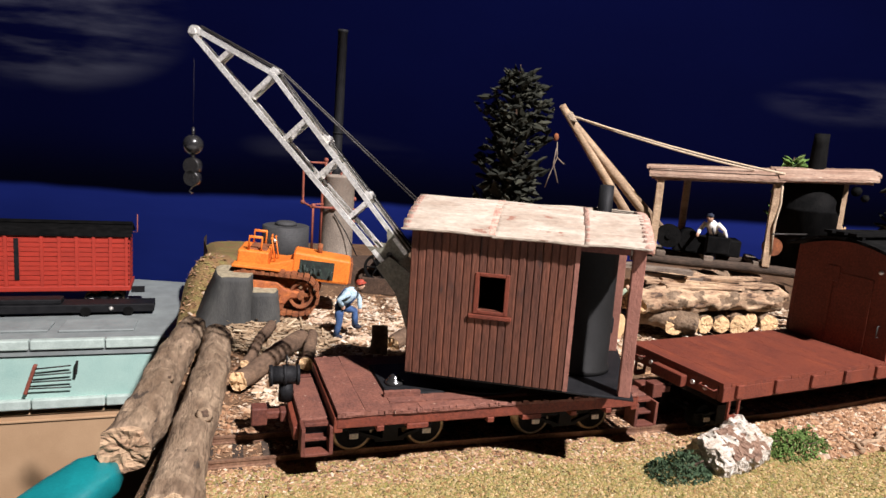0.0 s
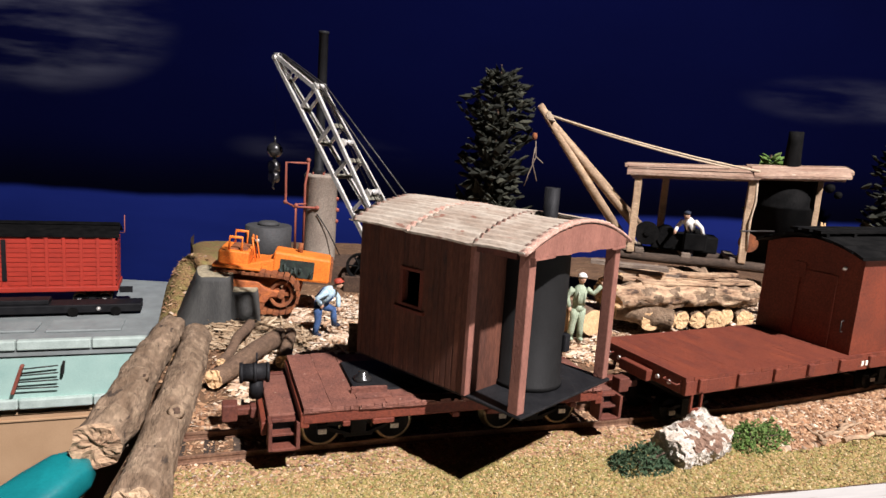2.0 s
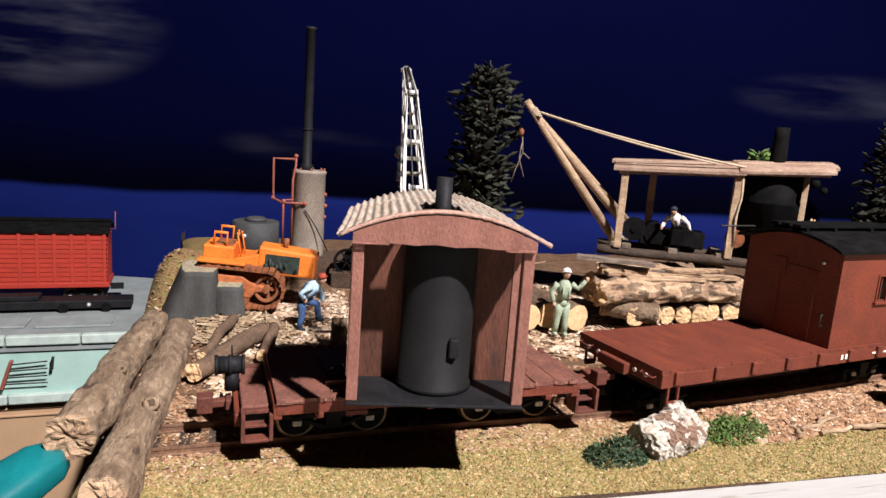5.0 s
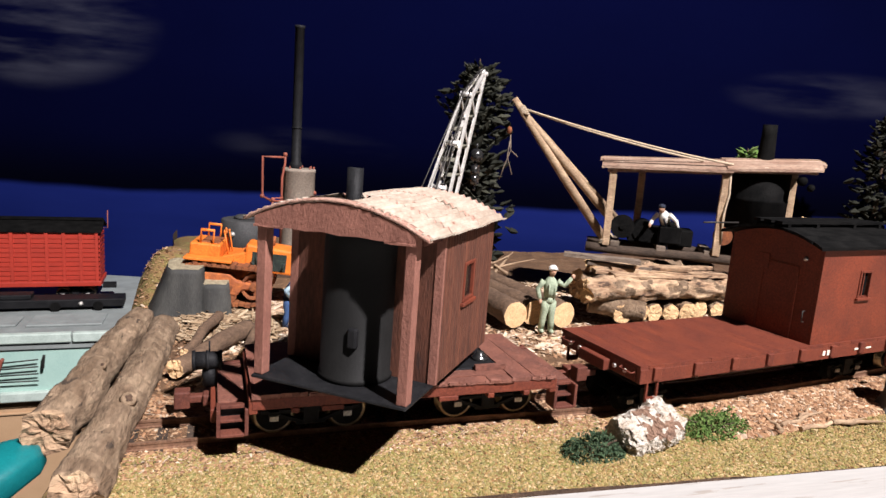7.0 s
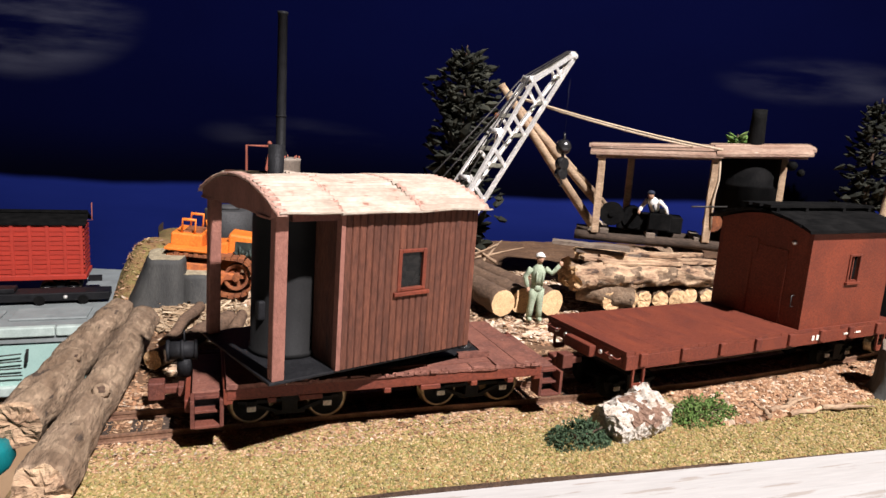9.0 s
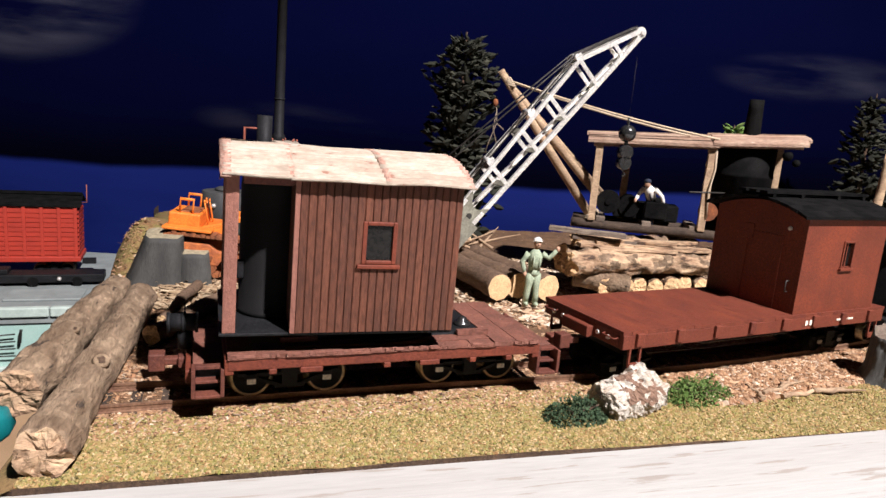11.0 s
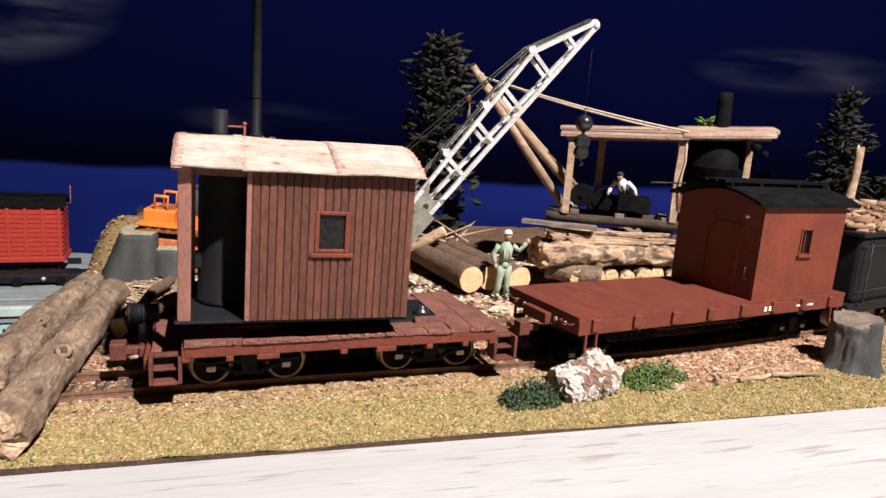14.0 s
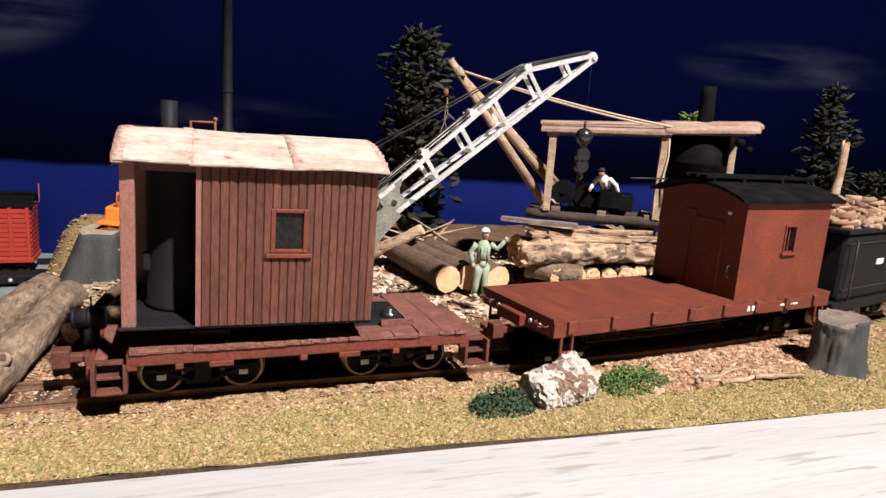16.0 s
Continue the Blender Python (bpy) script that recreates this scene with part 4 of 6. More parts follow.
        prof = [(-1.5, -0.8), (9.5, -0.8)] + [(4.6 + 3.0 * math.cos(a) * -1 + 4.0, 4.1 + 3.2 * math.sin(a)) for a in [-1.3 + 0.37 * j for j in range(8)]] + [(9.5, up(9) + 0.4), (-2.5, up(0) + 0.6)]
        y = s * (half(0) - 0.5)
        v = [[b.verts.new((x, y + o, z)) for x, z in prof] for o in (-0.2, 0.2)]
        b.faces.new(v[0])
        b.faces.new(v[1][::-1])
        for j in range(len(prof)):
            b.faces.new((v[0][j], v[1][j], v[1][(j + 1) % len(prof)], v[0][(j + 1) % len(prof)]))
        part("heel_gusset", b, GUSSET, boom, "grey-green heel gusset plate")
    for u in stations:
        for z in (0.2, up(u) - 0.2):
            b = B()
            box(b, u - 1.1, u + 1.1, -half(u) + 0.4, half(u) - 0.4, z - 0.2, z + 0.2)
            part("batten_plate", b, GUSSET, boom, "grey-green batten plate")
    b = B()
    tube(b, [(2, -half(0), 3.4), (2, half(0), 3.4)], 1.1, 12)
    part("heel_pin", b, DARKSTEEL, boom)
    b = B()
    tube(b, [(R - 0.5, -1.2, 0.8), (R - 0.5, 1.2, 0.8)], 2.2, 18)
    tube(b, [(R - 0.5, -2.6, 0.8), (R - 0.5, 2.6, 0.8)], 1.1, 10)
    part("tip_sheave", b, STEEL, boom)
    for u in (kink, kink * 0.62, kink * 0.3):
        b = B()
        tube(b, [(u, -2.4, up(u) + 1.3), (u, 2.4, up(u) + 1.3)], 1.1, 12)
        box(b, u - 1.6, u + 1.6, -2.9, -2.5, up(u), up(u) + 1.9)
        box(b, u - 1.6, u + 1.6, 2.5, 2.9, up(u), up(u) + 1.9)
        part("guide_sheave", b, STEEL, boom)
    for s in (-1, 1):
        b = B()
        tube(b, [(-9, s * 3.5, 24.5), (kink, s * 1.6, up(kink) + 2.4), (R - 0.5, s * 0.7, 3.8)], 0.3, 6)
        part("stay_cable", b, DARKSTEEL, boom, "thin dark twisted cable")
        b = B()
        tube(b, [(-4, s * 1.6, up(0) + 1.6), (kink, s * 1.2, up(kink) + 1.6), (R - 0.5, s * 0.4, 3.2)], 0.25, 6)
        part("hoist_cable", b, DARKSTEEL, boom, "thin dark hoist cable")
    # ball and block hanging from the tip; its space has the ball's centre as origin
    hook = B()
    ball(hook, (0, 0, 0), 3.6)
    tube(hook, [(0, 0, 2.6), (0, 0, 6.2)], 0.55, 8)
    tube(hook, [(0, 0, -2.8), (0, 0, -5)], 0.8, 8)
    for z, q in ((-7.6, 3.0), (-12.0, 2.8)):
        tube(hook, [(0, -1.6, z), (0, 1.6, z)], q, 14)
    tube(hook, [(0, 0, -12), (0, 0, -15), (1.2, 0, -16.6), (0.2, 0, -17.6)], 0.5, 8)
    hk = part("hook_block", hook, GLOSSBLACK, h, "glossy black weight ball and hook block")
    b = B()
    tube(b, [(0, 0, 6), (0, 0, 30)], 0.035, 5)
    part("fall_line", b, DARKSTEEL, hk)
    return h, boom, hk


HOUSE, BOOM, HOOK = crane_house()


def motions():
    yaw = [(0, 150.8), (0.5, 142.0), (1, 133.5), (1.5, 124.8), (2, 116.7), (2.5, 109.4), (3, 102.4), (3.5, 95.7), (4, 88.9), (4.5, 82.2), (5.1, 74.4), (5.75, 66.1),
           (6.4, 57.8), (7, 49.8), (7.5, 42.4), (8, 35.3), (8.5, 27.9), (9, 19.6), (9.5, 11.0), (10, 3.2), (10.4, -0.6), (10.8, -1.3), (11.5, -1.2), (14, -1.3), (15, -0.9), (16, -0.7)]
    walk(HOUSE, [(t, place(PIVOT[0], PIVOT[1], 1.1, a) @ place(0, -2.8, 0, 0, 0, 0.7)) for t, a in yaw])
    twist = 4.7
    luff = [(0, 46.0), (0.5, 46.4), (1, 46.8), (2, 47.2), (7, 47.6), (14.4, 48.2), (14.6, 47.3), (15, 44.2), (15.5, 40.2), (16, 37.0)]
    walk(BOOM, [(t, place(*HEEL, twist, 0, -a)) for t, a in luff])
    fall = {0: 38.8, 0.5: 39.2, 1: 39.7, 2: 40.3, 7: 40.0, 14.4: 39.0, 14.6: 38.6, 15: 37.0, 15.5: 34.0, 16: 31.0}
    rows = []
    for t, a in luff:
        reach, z = BOOM_LENGTH * math.cos(radians(a)), HEEL[2] + BOOM_LENGTH * math.sin(radians(a))
        rows.append((t, place(HEEL[0] + reach * math.cos(radians(twist)), HEEL[1] + reach * math.sin(radians(twist)), z - fall[t], 0, 0, -0.7)))
    walk(HOOK, rows)



# ---- logs and stumps ----
def log_mesh(b, p, q, r0, r1, seed, bark=0, core=1, ragged=0.0, n=18, bend=2.0, steps=22):
    p, q = Vector(p), Vector(q)
    a, c = across(q - p)
    rings = []
    for i in range(steps + 1):
        t = i / steps
        o = a * bend * noise.noise(Vector((t * 2.5, seed, 0))) + c * bend * noise.noise(Vector((t * 2.5, seed, 5)))
        ctr = p.lerp(q, t) + o
        rr = r0 + (r1 - r0) * t
        rg = []
        for k in range(n):
            u = 2 * math.pi * k / n
            w = 1 + (0.09 + 0.06 * min(ragged, 2)) * noise.noise(Vector((math.cos(u) * 2, math.sin(u) * 2, t * 9 + seed))) + 0.07 * noise.noise(Vector((k * 1.7, t * 30, seed)))
            e = (q - p).normalized() * (ragged * 1.6 * noise.noise(Vector((math.cos(u) * 1.7, math.sin(u) * 1.7, seed + i)))) if i in (0, steps) else Vector()
            rg.append(b.verts.new(ctr + (a * math.cos(u) + c * math.sin(u)) * rr * w + e))
        rings.append(rg)
    skin(b, rings, False, bark)
    for rg, s in ((rings[0], -1), (rings[-1], 1)):
        ctr = sum((v.co for v in rg), Vector()) / n
        d = (q - p).normalized() * s
        old = rg
        for f in (0.82, 0.62, 0.42, 0.2):
            inner = []
            for v in rg:
                o = ctr.lerp(v.co, f)
                inner.append(b.verts.new(o + d * (0.12 + 0.8 * ragged * noise.noise(o / 1.3))))
            for i in range(n):
                b.faces.new((old[i], old[(i + 1) % n], inner[(i + 1) % n], inner[i])).material_index = core
            old = inner
        b.faces.new(old if s > 0 else old[::-1]).material_index = core


def a_log(p, q, r0, r1, seed, mats, label, group="", ragged=0.0, bend=2.0, name="log", n=18, lumps=0.0):
    b = B()
    log_mesh(b, p, q, r0, r1, seed, ragged=ragged, bend=bend, n=n * (2 if lumps else 1), steps=70 if lumps else 22)
    if lumps:
        rough(b, lumps, 6.5, seed)
        rough(b, lumps * 0.5, 2.2, seed)
        # patches where the bark has come away
        for f in b.faces:
            c = f.calc_center_median()
            if f.material_index == 0 and noise.noise(Vector((c.x / 9, c.y / 5, c.z / 5 + seed))) > 0.12:
                f.material_index = 2
    return solid(name, b, mats, place(0, 0, 0), label, "log", group)


def knot_on(parent, p, d, r):
    b = B()
    p, d = Vector(p), Vector(d).normalized()
    tube(b, [p - d, p + d * 0.5], [r * 1.25, r], 12)
    part("knot", b, BARKLIGHT, parent, "pale ring of a cut branch")
    # no hollow here: a dark plug paints the shade of the knot hole
    b = B()
    tube(b, [p - d, p + d * 0.75], [r * 0.62, r * 0.55], 9, wob=0.3, rnd=random.Random(1))
    part("knot_hole", b, EDGE, parent, "dark plug painting the shade of a knot hole")


la = a_log((-117, -2, 4), (-103, 122, 3), 7.6, 6.6, 1, [BARK, SPLIT, BARKLIGHT], "grey-brown bark log with a splintered pale end", "logs along the bank", 1.5, lumps=0.4)
lb = a_log((-102, -42, 3.6), (-89.5, 110, 4), 6.9, 6.4, 2, [BARK, SPLIT, BARKLIGHT], "bark log with a pale knot and splintered end", "logs along the bank", 1.5, lumps=0.4)
knot_on(lb, (-94.5, 5.5, 10.2), (0.3, -0.7, 0.9), 2.3)
knot_on(la, (-107, 38, 10.4), (0.0, -0.5, 1), 1.2)
a_log((-83, 52, 2.2), (-52, 104, 3), 3.9, 4.2, 3, [DARKBARK, CUT], "thin reddish log with a torn pale end", "logs by the track", 1.0, 0.7)
a_log((-80, 66, 4.2), (-66, 112, 7), 2.0, 2.6, 4, [DARKBARK, CUT], "dark crooked branch on the chips", "logs by the track", 0.4, 1.2, "branch")
a_log((-54, 70, 1.6), (-46, 108, 3), 3.2, 2.8, 5, [DARKBARK, CUT], "short dark bark log among the chips", "logs by the track", 0.8, 0.7)
a_log((-18, 84, 0), (-17, 88, 13), 4.2, 3.8, 6, [BARK, CUT], "short upright log chunk", "chopping blocks", 0.4, 0.4, "chopping_block")
a_log((-8, 96, 0.5), (2, 104, 3.5), 4.0, 3.8, 7, [DARKBARK, CUT], "short reddish log chunk lying on chips", "logs by the track", 0.8, 0.6)

# three peeled logs beside the standing figure
for x, y, z, dx, s in ((93.5, 99, 6.6, -9, 11), (108, 104, 6.2, -11, 12), (123, 96, 6.6, -13, 13)):
    a_log((x, y, z), (x + dx, y + 82, z + 2.0), 7.6, 6.8, s, [DARKBARK, CUT], "brown bark log with a clean sawn end", "sawn logs in a row", 0.1, 0.8)

# pile under the donkey engine
r = random.Random(21)
for i in range(7):
    x = 163 + 12.5 * i
    a_log((x, 97 + r.uniform(-3, 4), 6 + r.uniform(-1, 1.5)), (x + r.uniform(-4, 22), 165, 7), r.uniform(4.6, 7.0), 5.4, 30 + i, [SPLIT if i % 3 == 1 else BARK, CUT, RAWWOOD], "bark log with a pale sawn end in a pile", "pile of logs", 0.5, 1.2, lumps=0.7)
a_log((137, 100, 20.5), (245, 104, 19.5), 7.4, 6.8, 41, [SPLIT, CUT, BARK], "big peeled tan log lying across a pile", "pile of logs", 2.4, 3.0, n=22, lumps=1.6)
a_log((148, 110, 11), (176, 93, 8.0), 6.6, 6.2, 42, [BARK, CUT], "short bark log with a knotty sawn end", "pile of logs", 0.6, 0.8)
a_log((186, 114, 21.5), (262, 112, 21), 7.0, 6.6, 43, [SPLIT, CUT, DARKBARK], "rough split log lying across a pile", "pile of logs", 2.0, 3.0, lumps=1.6)
a_log((150, 128, 17), (250, 132, 17), 9.6, 9.0, 44, [BARK, CUT, SPLIT], "thick bark log lying across a pile", "pile of logs", 2.0, 3.0, lumps=1.6)
a_log((166, 140, 25), (262, 138, 25), 6.6, 6.4, 45, [BARK, CUT, SPLIT], "bark log lying across a pile", "pile of logs", 2.0, 2.0, lumps=1.6)
for i, (x, y, z, L, a, w) in enumerate(((138, 128, 37, 46, -32, 8), (150, 112, 29.6, 46, -6, 6), (158, 104, 28.4, 56, -3, 7), (166, 118, 32, 56, -12, 8), (185, 106, 29.6, 58, -4, 6), (150, 120, 33, 40, -20, 6), (196, 112, 31.6, 46, 3, 5), (162, 112, 30.6, 44, -14, 5), (176, 110, 32.4, 40, -9, 6), (205, 104, 27.6, 42, 2, 6))):
    b = B()
    box(b, 0, L, -w / 2, w / 2, -1.2, 1.2)
    bmesh.ops.subdivide_edges(b, edges=b.edges, cuts=3)
    rough(b, 0.8, 9, i)
    solid("plank", b, GREYWOOD if i in (0, 5) else SPLIT, place(x, y, z, a, 0, 2 + r.uniform(-2, 2)), "rough-sawn weathered plank on the log pile", "plank", "planks on the pile", bevel=0.2)
for i, (p, q, s) in enumerate((((60, 172, 3), (98, 158, 24), 4.2), ((74, 178, 6), (104, 172, 22), 3.0))):
    a_log(p, q, s, s * 0.8, 50 + i, [SPLIT, CUT], "rough split length of pale wood", "split lengths", 1.0, 2.0)


def stump_left():
    b = B()
    for (x0, x1, y0, y1, zt) in ((-92, -73, 138, 170, 25), (-75.5, -60, 139, 164, 16.5)):
        n = 20
        rings = []
        for z, k in ((-8, 1.3), (-2, 1.2), (6, 1.1), (zt - 3, 1.0), (zt, 0.97)):
            rg = []
            for i in range(n):
                u = 2 * math.pi * i / n
                cx, cy = math.cos(u), math.sin(u)
                m = max(abs(cx), abs(cy)) ** 0.85
                w = 1 + 0.07 * noise.noise(Vector((cx * 2, cy * 2, zt + z * 0.06)))
                rg.append(b.verts.new(((x0 + x1) / 2 + cx / m * (x1 - x0) / 2 * k * w - (max(0.0, -cx) * max(0.0, zt - z) * 0.36 if zt > 20 else 0), (y0 + y1) / 2 + cy / m * (y1 - y0) / 2 * k * w, z + (1.2 * noise.noise(Vector((cx * 3, cy * 3, 2))) if z == zt else 0))))
            rings.append(rg)
        skin(b, rings, True, 0)
        b.faces.ensure_lookup_table()
        b.faces[-1].material_index = 1
    solid("tree_stump", b, [STUMPGREY, STUMPTOP], place(0, 0, 0), "dark grey two-level cut stump with a mossy top", "stump", "stumps")


def stump_right():
    b = B()
    n = 90
    rings = []
    for z, k in ((-9, 1.62), (-6, 1.48), (-3, 1.32), (0, 1.2), (3, 1.12), (6, 1.07), (10, 1.02), (14, 1.0), (18, 0.98), (20.5, 0.965), (22.5, 0.95)):
        rg = []
        for i in range(n):
            u = 2 * math.pi * i / n
            w = 1 + 0.05 * math.sin(u * 7 + 1) * (1.4 if z < 0 else 0.7) + 0.06 * noise.noise(Vector((math.cos(u) * 2, math.sin(u) * 2, z / 9))) + 0.07 * noise.noise(Vector((u * 6, z / 7, 2)))
            rg.append(b.verts.new((math.cos(u) * 10.8 * k * w, math.sin(u) * 10.2 * k * w, z + (1.2 * noise.noise(Vector((i * 0.2, 0, 0))) if z > 21 else 0) - (3.4 if z > 16 and math.cos(u) < -0.55 else 0))))
        rings.append(rg)
    skin(b, rings, True, 0)
    b.faces.ensure_lookup_table()
    b.faces[-1].material_index = 1
    solid("tree_stump", b, [STUMPGREY, GREYWOOD], place(231, -31, -3.4, 10), "dark grey furrowed stump with a grey stepped top", "stump", "stumps")


stump_left()
stump_right()


def birch_chunk():
    b = B()
    log_mesh(b, (-12.5, 0, -1.4), (11.5, 0, 1.2), 7.8, 8.8, 61, 0, 0, 1.2, 40, 1.5, 44)
    nrm = Vector((-0.12, -0.62, 0.77)).normalized()
    for v in b.verts:
        # split plane across the upper front, slightly hollow
        d = v.co.dot(nrm) - 5.0 - 0.9 * noise.noise(v.co / 5)
        if d > 0:
            v.co -= nrm * (d * 0.5)
    rough(b, 0.7, 5, 3)
    rough(b, 0.9, 1.8, 5)
    for v in b.verts:
        # cracks run along and round the bark
        k = abs(noise.noise(Vector((v.co.x / 7, v.co.y / 3.5, v.co.z / 3.5 + 9))))
        if k < 0.05:
            v.co *= 0.93
    for f in b.faces:
        c = f.calc_center_median()
        f.smooth = False
        if f.material_index == 0 and c.dot(nrm) > 4.6 + 1.6 * noise.noise(c / 2.5) and (c.x / 8.0 - 0.2) ** 2 + ((c.z - 3.0 - 0.4 * c.y) / 4.5) ** 2 < 1 + 1.2 * noise.noise(c / 3):
            f.material_index = 1
    solid("birch_chunk", b, [BIRCH, BIRCHCORE], place(82.5, -34.5, 1.8, 10, -12, -3), "broken white birch log chunk with a brown split face", "log")


birch_chunk()


def bush(name, at, size, mat, label, seed, count=1500):
    r = random.Random(seed)
    b = thing(name, place(*at), label, "bush", "low bushes")
    g = B()
    for i in range(7):
        a = r.uniform(0, 6.3)
        tube(g, [(0, 0, -1), (math.cos(a) * size[0] * 0.3, math.sin(a) * size[1] * 0.3, size[2] * 0.5), (math.cos(a) * size[0] * 0.6, math.sin(a) * size[1] * 0.6, size[2] * 0.7)], [0.5, 0.35, 0.15], 5)
    part("stems", g, EDGE, b)
    verts, faces = [], []
    for i in range(count):
        u, v = r.uniform(0, 6.283), r.random() ** 0.5
        k = 1 + 0.28 * noise.noise(Vector((math.cos(u) * 2, math.sin(u) * 2, seed)))
        x, y = math.cos(u) * v * size[0] * k, math.sin(u) * v * size[1] * k
        z = r.random() ** 0.6 * size[2] * max(0.12, 1 - v * v) * (1 + 0.5 * noise.noise(Vector((x / 4, y / 4, seed))))
        c, s = Vector((x, y, z)), r.uniform(0.35, 0.95)
        j = len(verts)
        for _ in range(4):
            verts.append((c + Vector((r.uniform(-1, 1), r.uniform(-1, 1), r.uniform(-1, 1))) * s) * 0.001)
        faces += [(j, j + 1, j + 2), (j, j + 2, j + 3), (j, j + 3, j + 1), (j + 1, j + 3, j + 2)]
    me = bpy.data.meshes.new("foliage")
    me.from_pydata(verts, [], faces)
    me.materials.append(mat)
    part("foliage", None, None, b, me=me)


bush("low_bush", (58.5, -38, -5.0), (14, 8.5, 10), BUSHA, "dark blue-green foam bush on the grass", 5, 2200)
bush("low_bush", (118, -30, -5.3), (21, 10.5, 9.5), BUSHB, "bright green clumped foam bush on the grass", 6, 2600)


# ---- crawler tractor ----
def tractor():
    t = thing("crawler_tractor", place(-56, 168, 3.0, -10, 0, 4.5), "orange crawler tractor with rusty tracks", "tractor")
    t.scale = (1.01, 1.05, 1.14)
    b = B()
    box(b, 4, 36, -9, 9, 15, 29)
    for v in b.verts:
        if v.co.z > 28 and v.co.x > 30:
            v.co.z -= 1.6
    part("hood", b, ORANGE, t, bevel=1.2)
    for s in (-1, 1):
        b = B()
        box(b, 8, 27, *sorted((s * 8.6, s * 9.3)), 16.6, 25.4)
        part("engine_bay", b, ENGINE, t, "dark green engine seen in an open side")
        b = B()
        rr = random.Random(7)
        for i in range(9):
            x = rr.uniform(9, 25)
            tube(b, [(x, s * 9.2, rr.uniform(17, 19)), (x + rr.uniform(-2, 2), s * 9.9, rr.uniform(20, 24))], 0.8, 6)
        part("engine_pipes", b, ENGINE, t)
    b = B()
    box(b, 35.6, 37.4, -8, 8, 15.5, 26.6)
    part("radiator", b, RUST, t, bevel=0.6)
    b = B()
    v = box(b, -12, 5, -8.5, 8.5, 16, 25)
    for q in v:
        if q.co.x < 0 and q.co.z > 20:
            q.co.z -= 4
    part("cowl", b, ORANGE, t, bevel=0.8)
    b = B()
    box(b, -34, -12, -13, 13, 19.5, 27.5)
    part("seat_box", b, ORANGE, t, bevel=0.8)
    b = B()
    box(b, -27, -14, -9, 9, 26.8, 28.2)
    part("seat", b, RUST, t, bevel=0.5)
    for y in (-11, 11):
        b = B()
        tube(b, [(-27, y, 27), (-27, y, 34), (-18, y, 34), (-18, y, 27)], 0.9, 8)
        part("arm_rail", b, ORANGE, t)
    for x, y in ((-8, -4), (-6, 3), (-9, 6)):
        b = B()
        tube(b, [(x, y, 22), (x - 4, y, 33)], 0.6, 6)
        ball(b, (x - 4, y, 33), 0.9, 0, 8)
        part("lever", b, ORANGE, t)
    b = B()
    tube(b, [(18, 0, 28), (18, 0, 33)], 1.4, 10)
    part("exhaust", b, RUST, t)
    for s in (-1, 1):
        y = s * 14.5
        b = B()
        path = []
        for k in range(40):
            u = k / 40
            if u < 0.3:
                path.append((-18 + 40 * u / 0.3, 0.0))
            elif u < 0.5:
                a = -math.pi / 2 + math.pi * (u - 0.3) / 0.2
                path.append((22 + 9.2 * math.cos(a), 9.2 + 9.2 * math.sin(a)))
            elif u < 0.8:
                path.append((22 - 40 * (u - 0.5) / 0.3, 18.4))
            else:
                a = math.pi / 2 + math.pi * (u - 0.8) / 0.2
                path.append((-18 + 9.2 * math.cos(a), 9.2 + 9.2 * math.sin(a)))
        for k in range(40):
            (x0, z0), (x1, z1) = path[k], path[(k + 1) % 40]
            x0, x1 = x0 - 11, x1 - 11
            d = Vector((x1 - x0, 0, z1 - z0)).normalized()
            nrm = Vector((d.z, 0, -d.x))
            c = Vector(((x0 + x1) / 2, y, (z0 + z1) / 2))
            vs = [b.verts.new(c + d * i * 1.5 + Vector((0, j * 5.5, 0)) + nrm * q) for i in (-1, 1) for j in (-1, 1) for q in (-0.7, 1.0 if k % 2 else 0.5)]
            for f in ((0, 1, 3, 2), (4, 6, 7, 5), (0, 4, 5, 1), (2, 3, 7, 6), (0, 2, 6, 4), (1, 5, 7, 3)):
                b.faces.new([vs[i] for i in f])
        part("track_chain", b, RUST, t, "rust-brown crawler track")
        for x, rr_, z in ((11, 6.6, 9.2), (-29, 7.0, 9.2)):
            b = B()
            rings = [ring(b, Vector((x, y + o, z)), Vector((q, 0, 0)), Vector((0, 0, q)), 24) for q, o in ((rr_, -2.6), (rr_, 2.6), (rr_ - 1.5, 2.6), (rr_ - 1.5, -2.6), (rr_, -2.6))]
            skin(b, rings, False)
            for j in range(5):
                a = j * 1.2566
                bar(b, (x, y, z), (x + math.cos(a) * (rr_ - 1), y, z + math.sin(a) * (rr_ - 1)), 1.3, 1.8)
            tube(b, [(x, y - 4, z), (x, y + 4, z)], 2.0, 10)
            part("track_wheel", b, RUST, t, "rusty spoked track wheel")
        for x in (-18, -9, 0):
            b = B()
            tube(b, [(x, y - 3, 3.2), (x, y + 3, 3.2)], 2.6, 12)
            part("track_roller", b, RUST, t)
        b = B()
        prof = [(-25, 4.0), (3, 4.0), (5, 7.0), (11, 8.0), (11, 10.4), (2, 11.5), (-3, 14.4), (-25, 14.4)]
        v = [[b.verts.new((x, y + o, z)) for x, z in prof] for o in (-3.4, 3.4)]
        b.faces.new(v[0])
        b.faces.new(v[1][::-1])
        for j in range(8):
            b.faces.new((v[0][j], v[1][j], v[1][(j + 1) % 8], v[0][(j + 1) % 8]))
        part("track_frame", b, RUSTORANGE, t, "rusty orange track frame", bevel=0.7)
        for x, z in ((-20, 10), (-10, 10), (-1, 8)):
            b = B()
            tube(b, [(x, y - s * 3, z), (x, y + s * 4.2, z)], 1.3, 10)
            part("track_bolt", b, RUST, t)
        b = B()
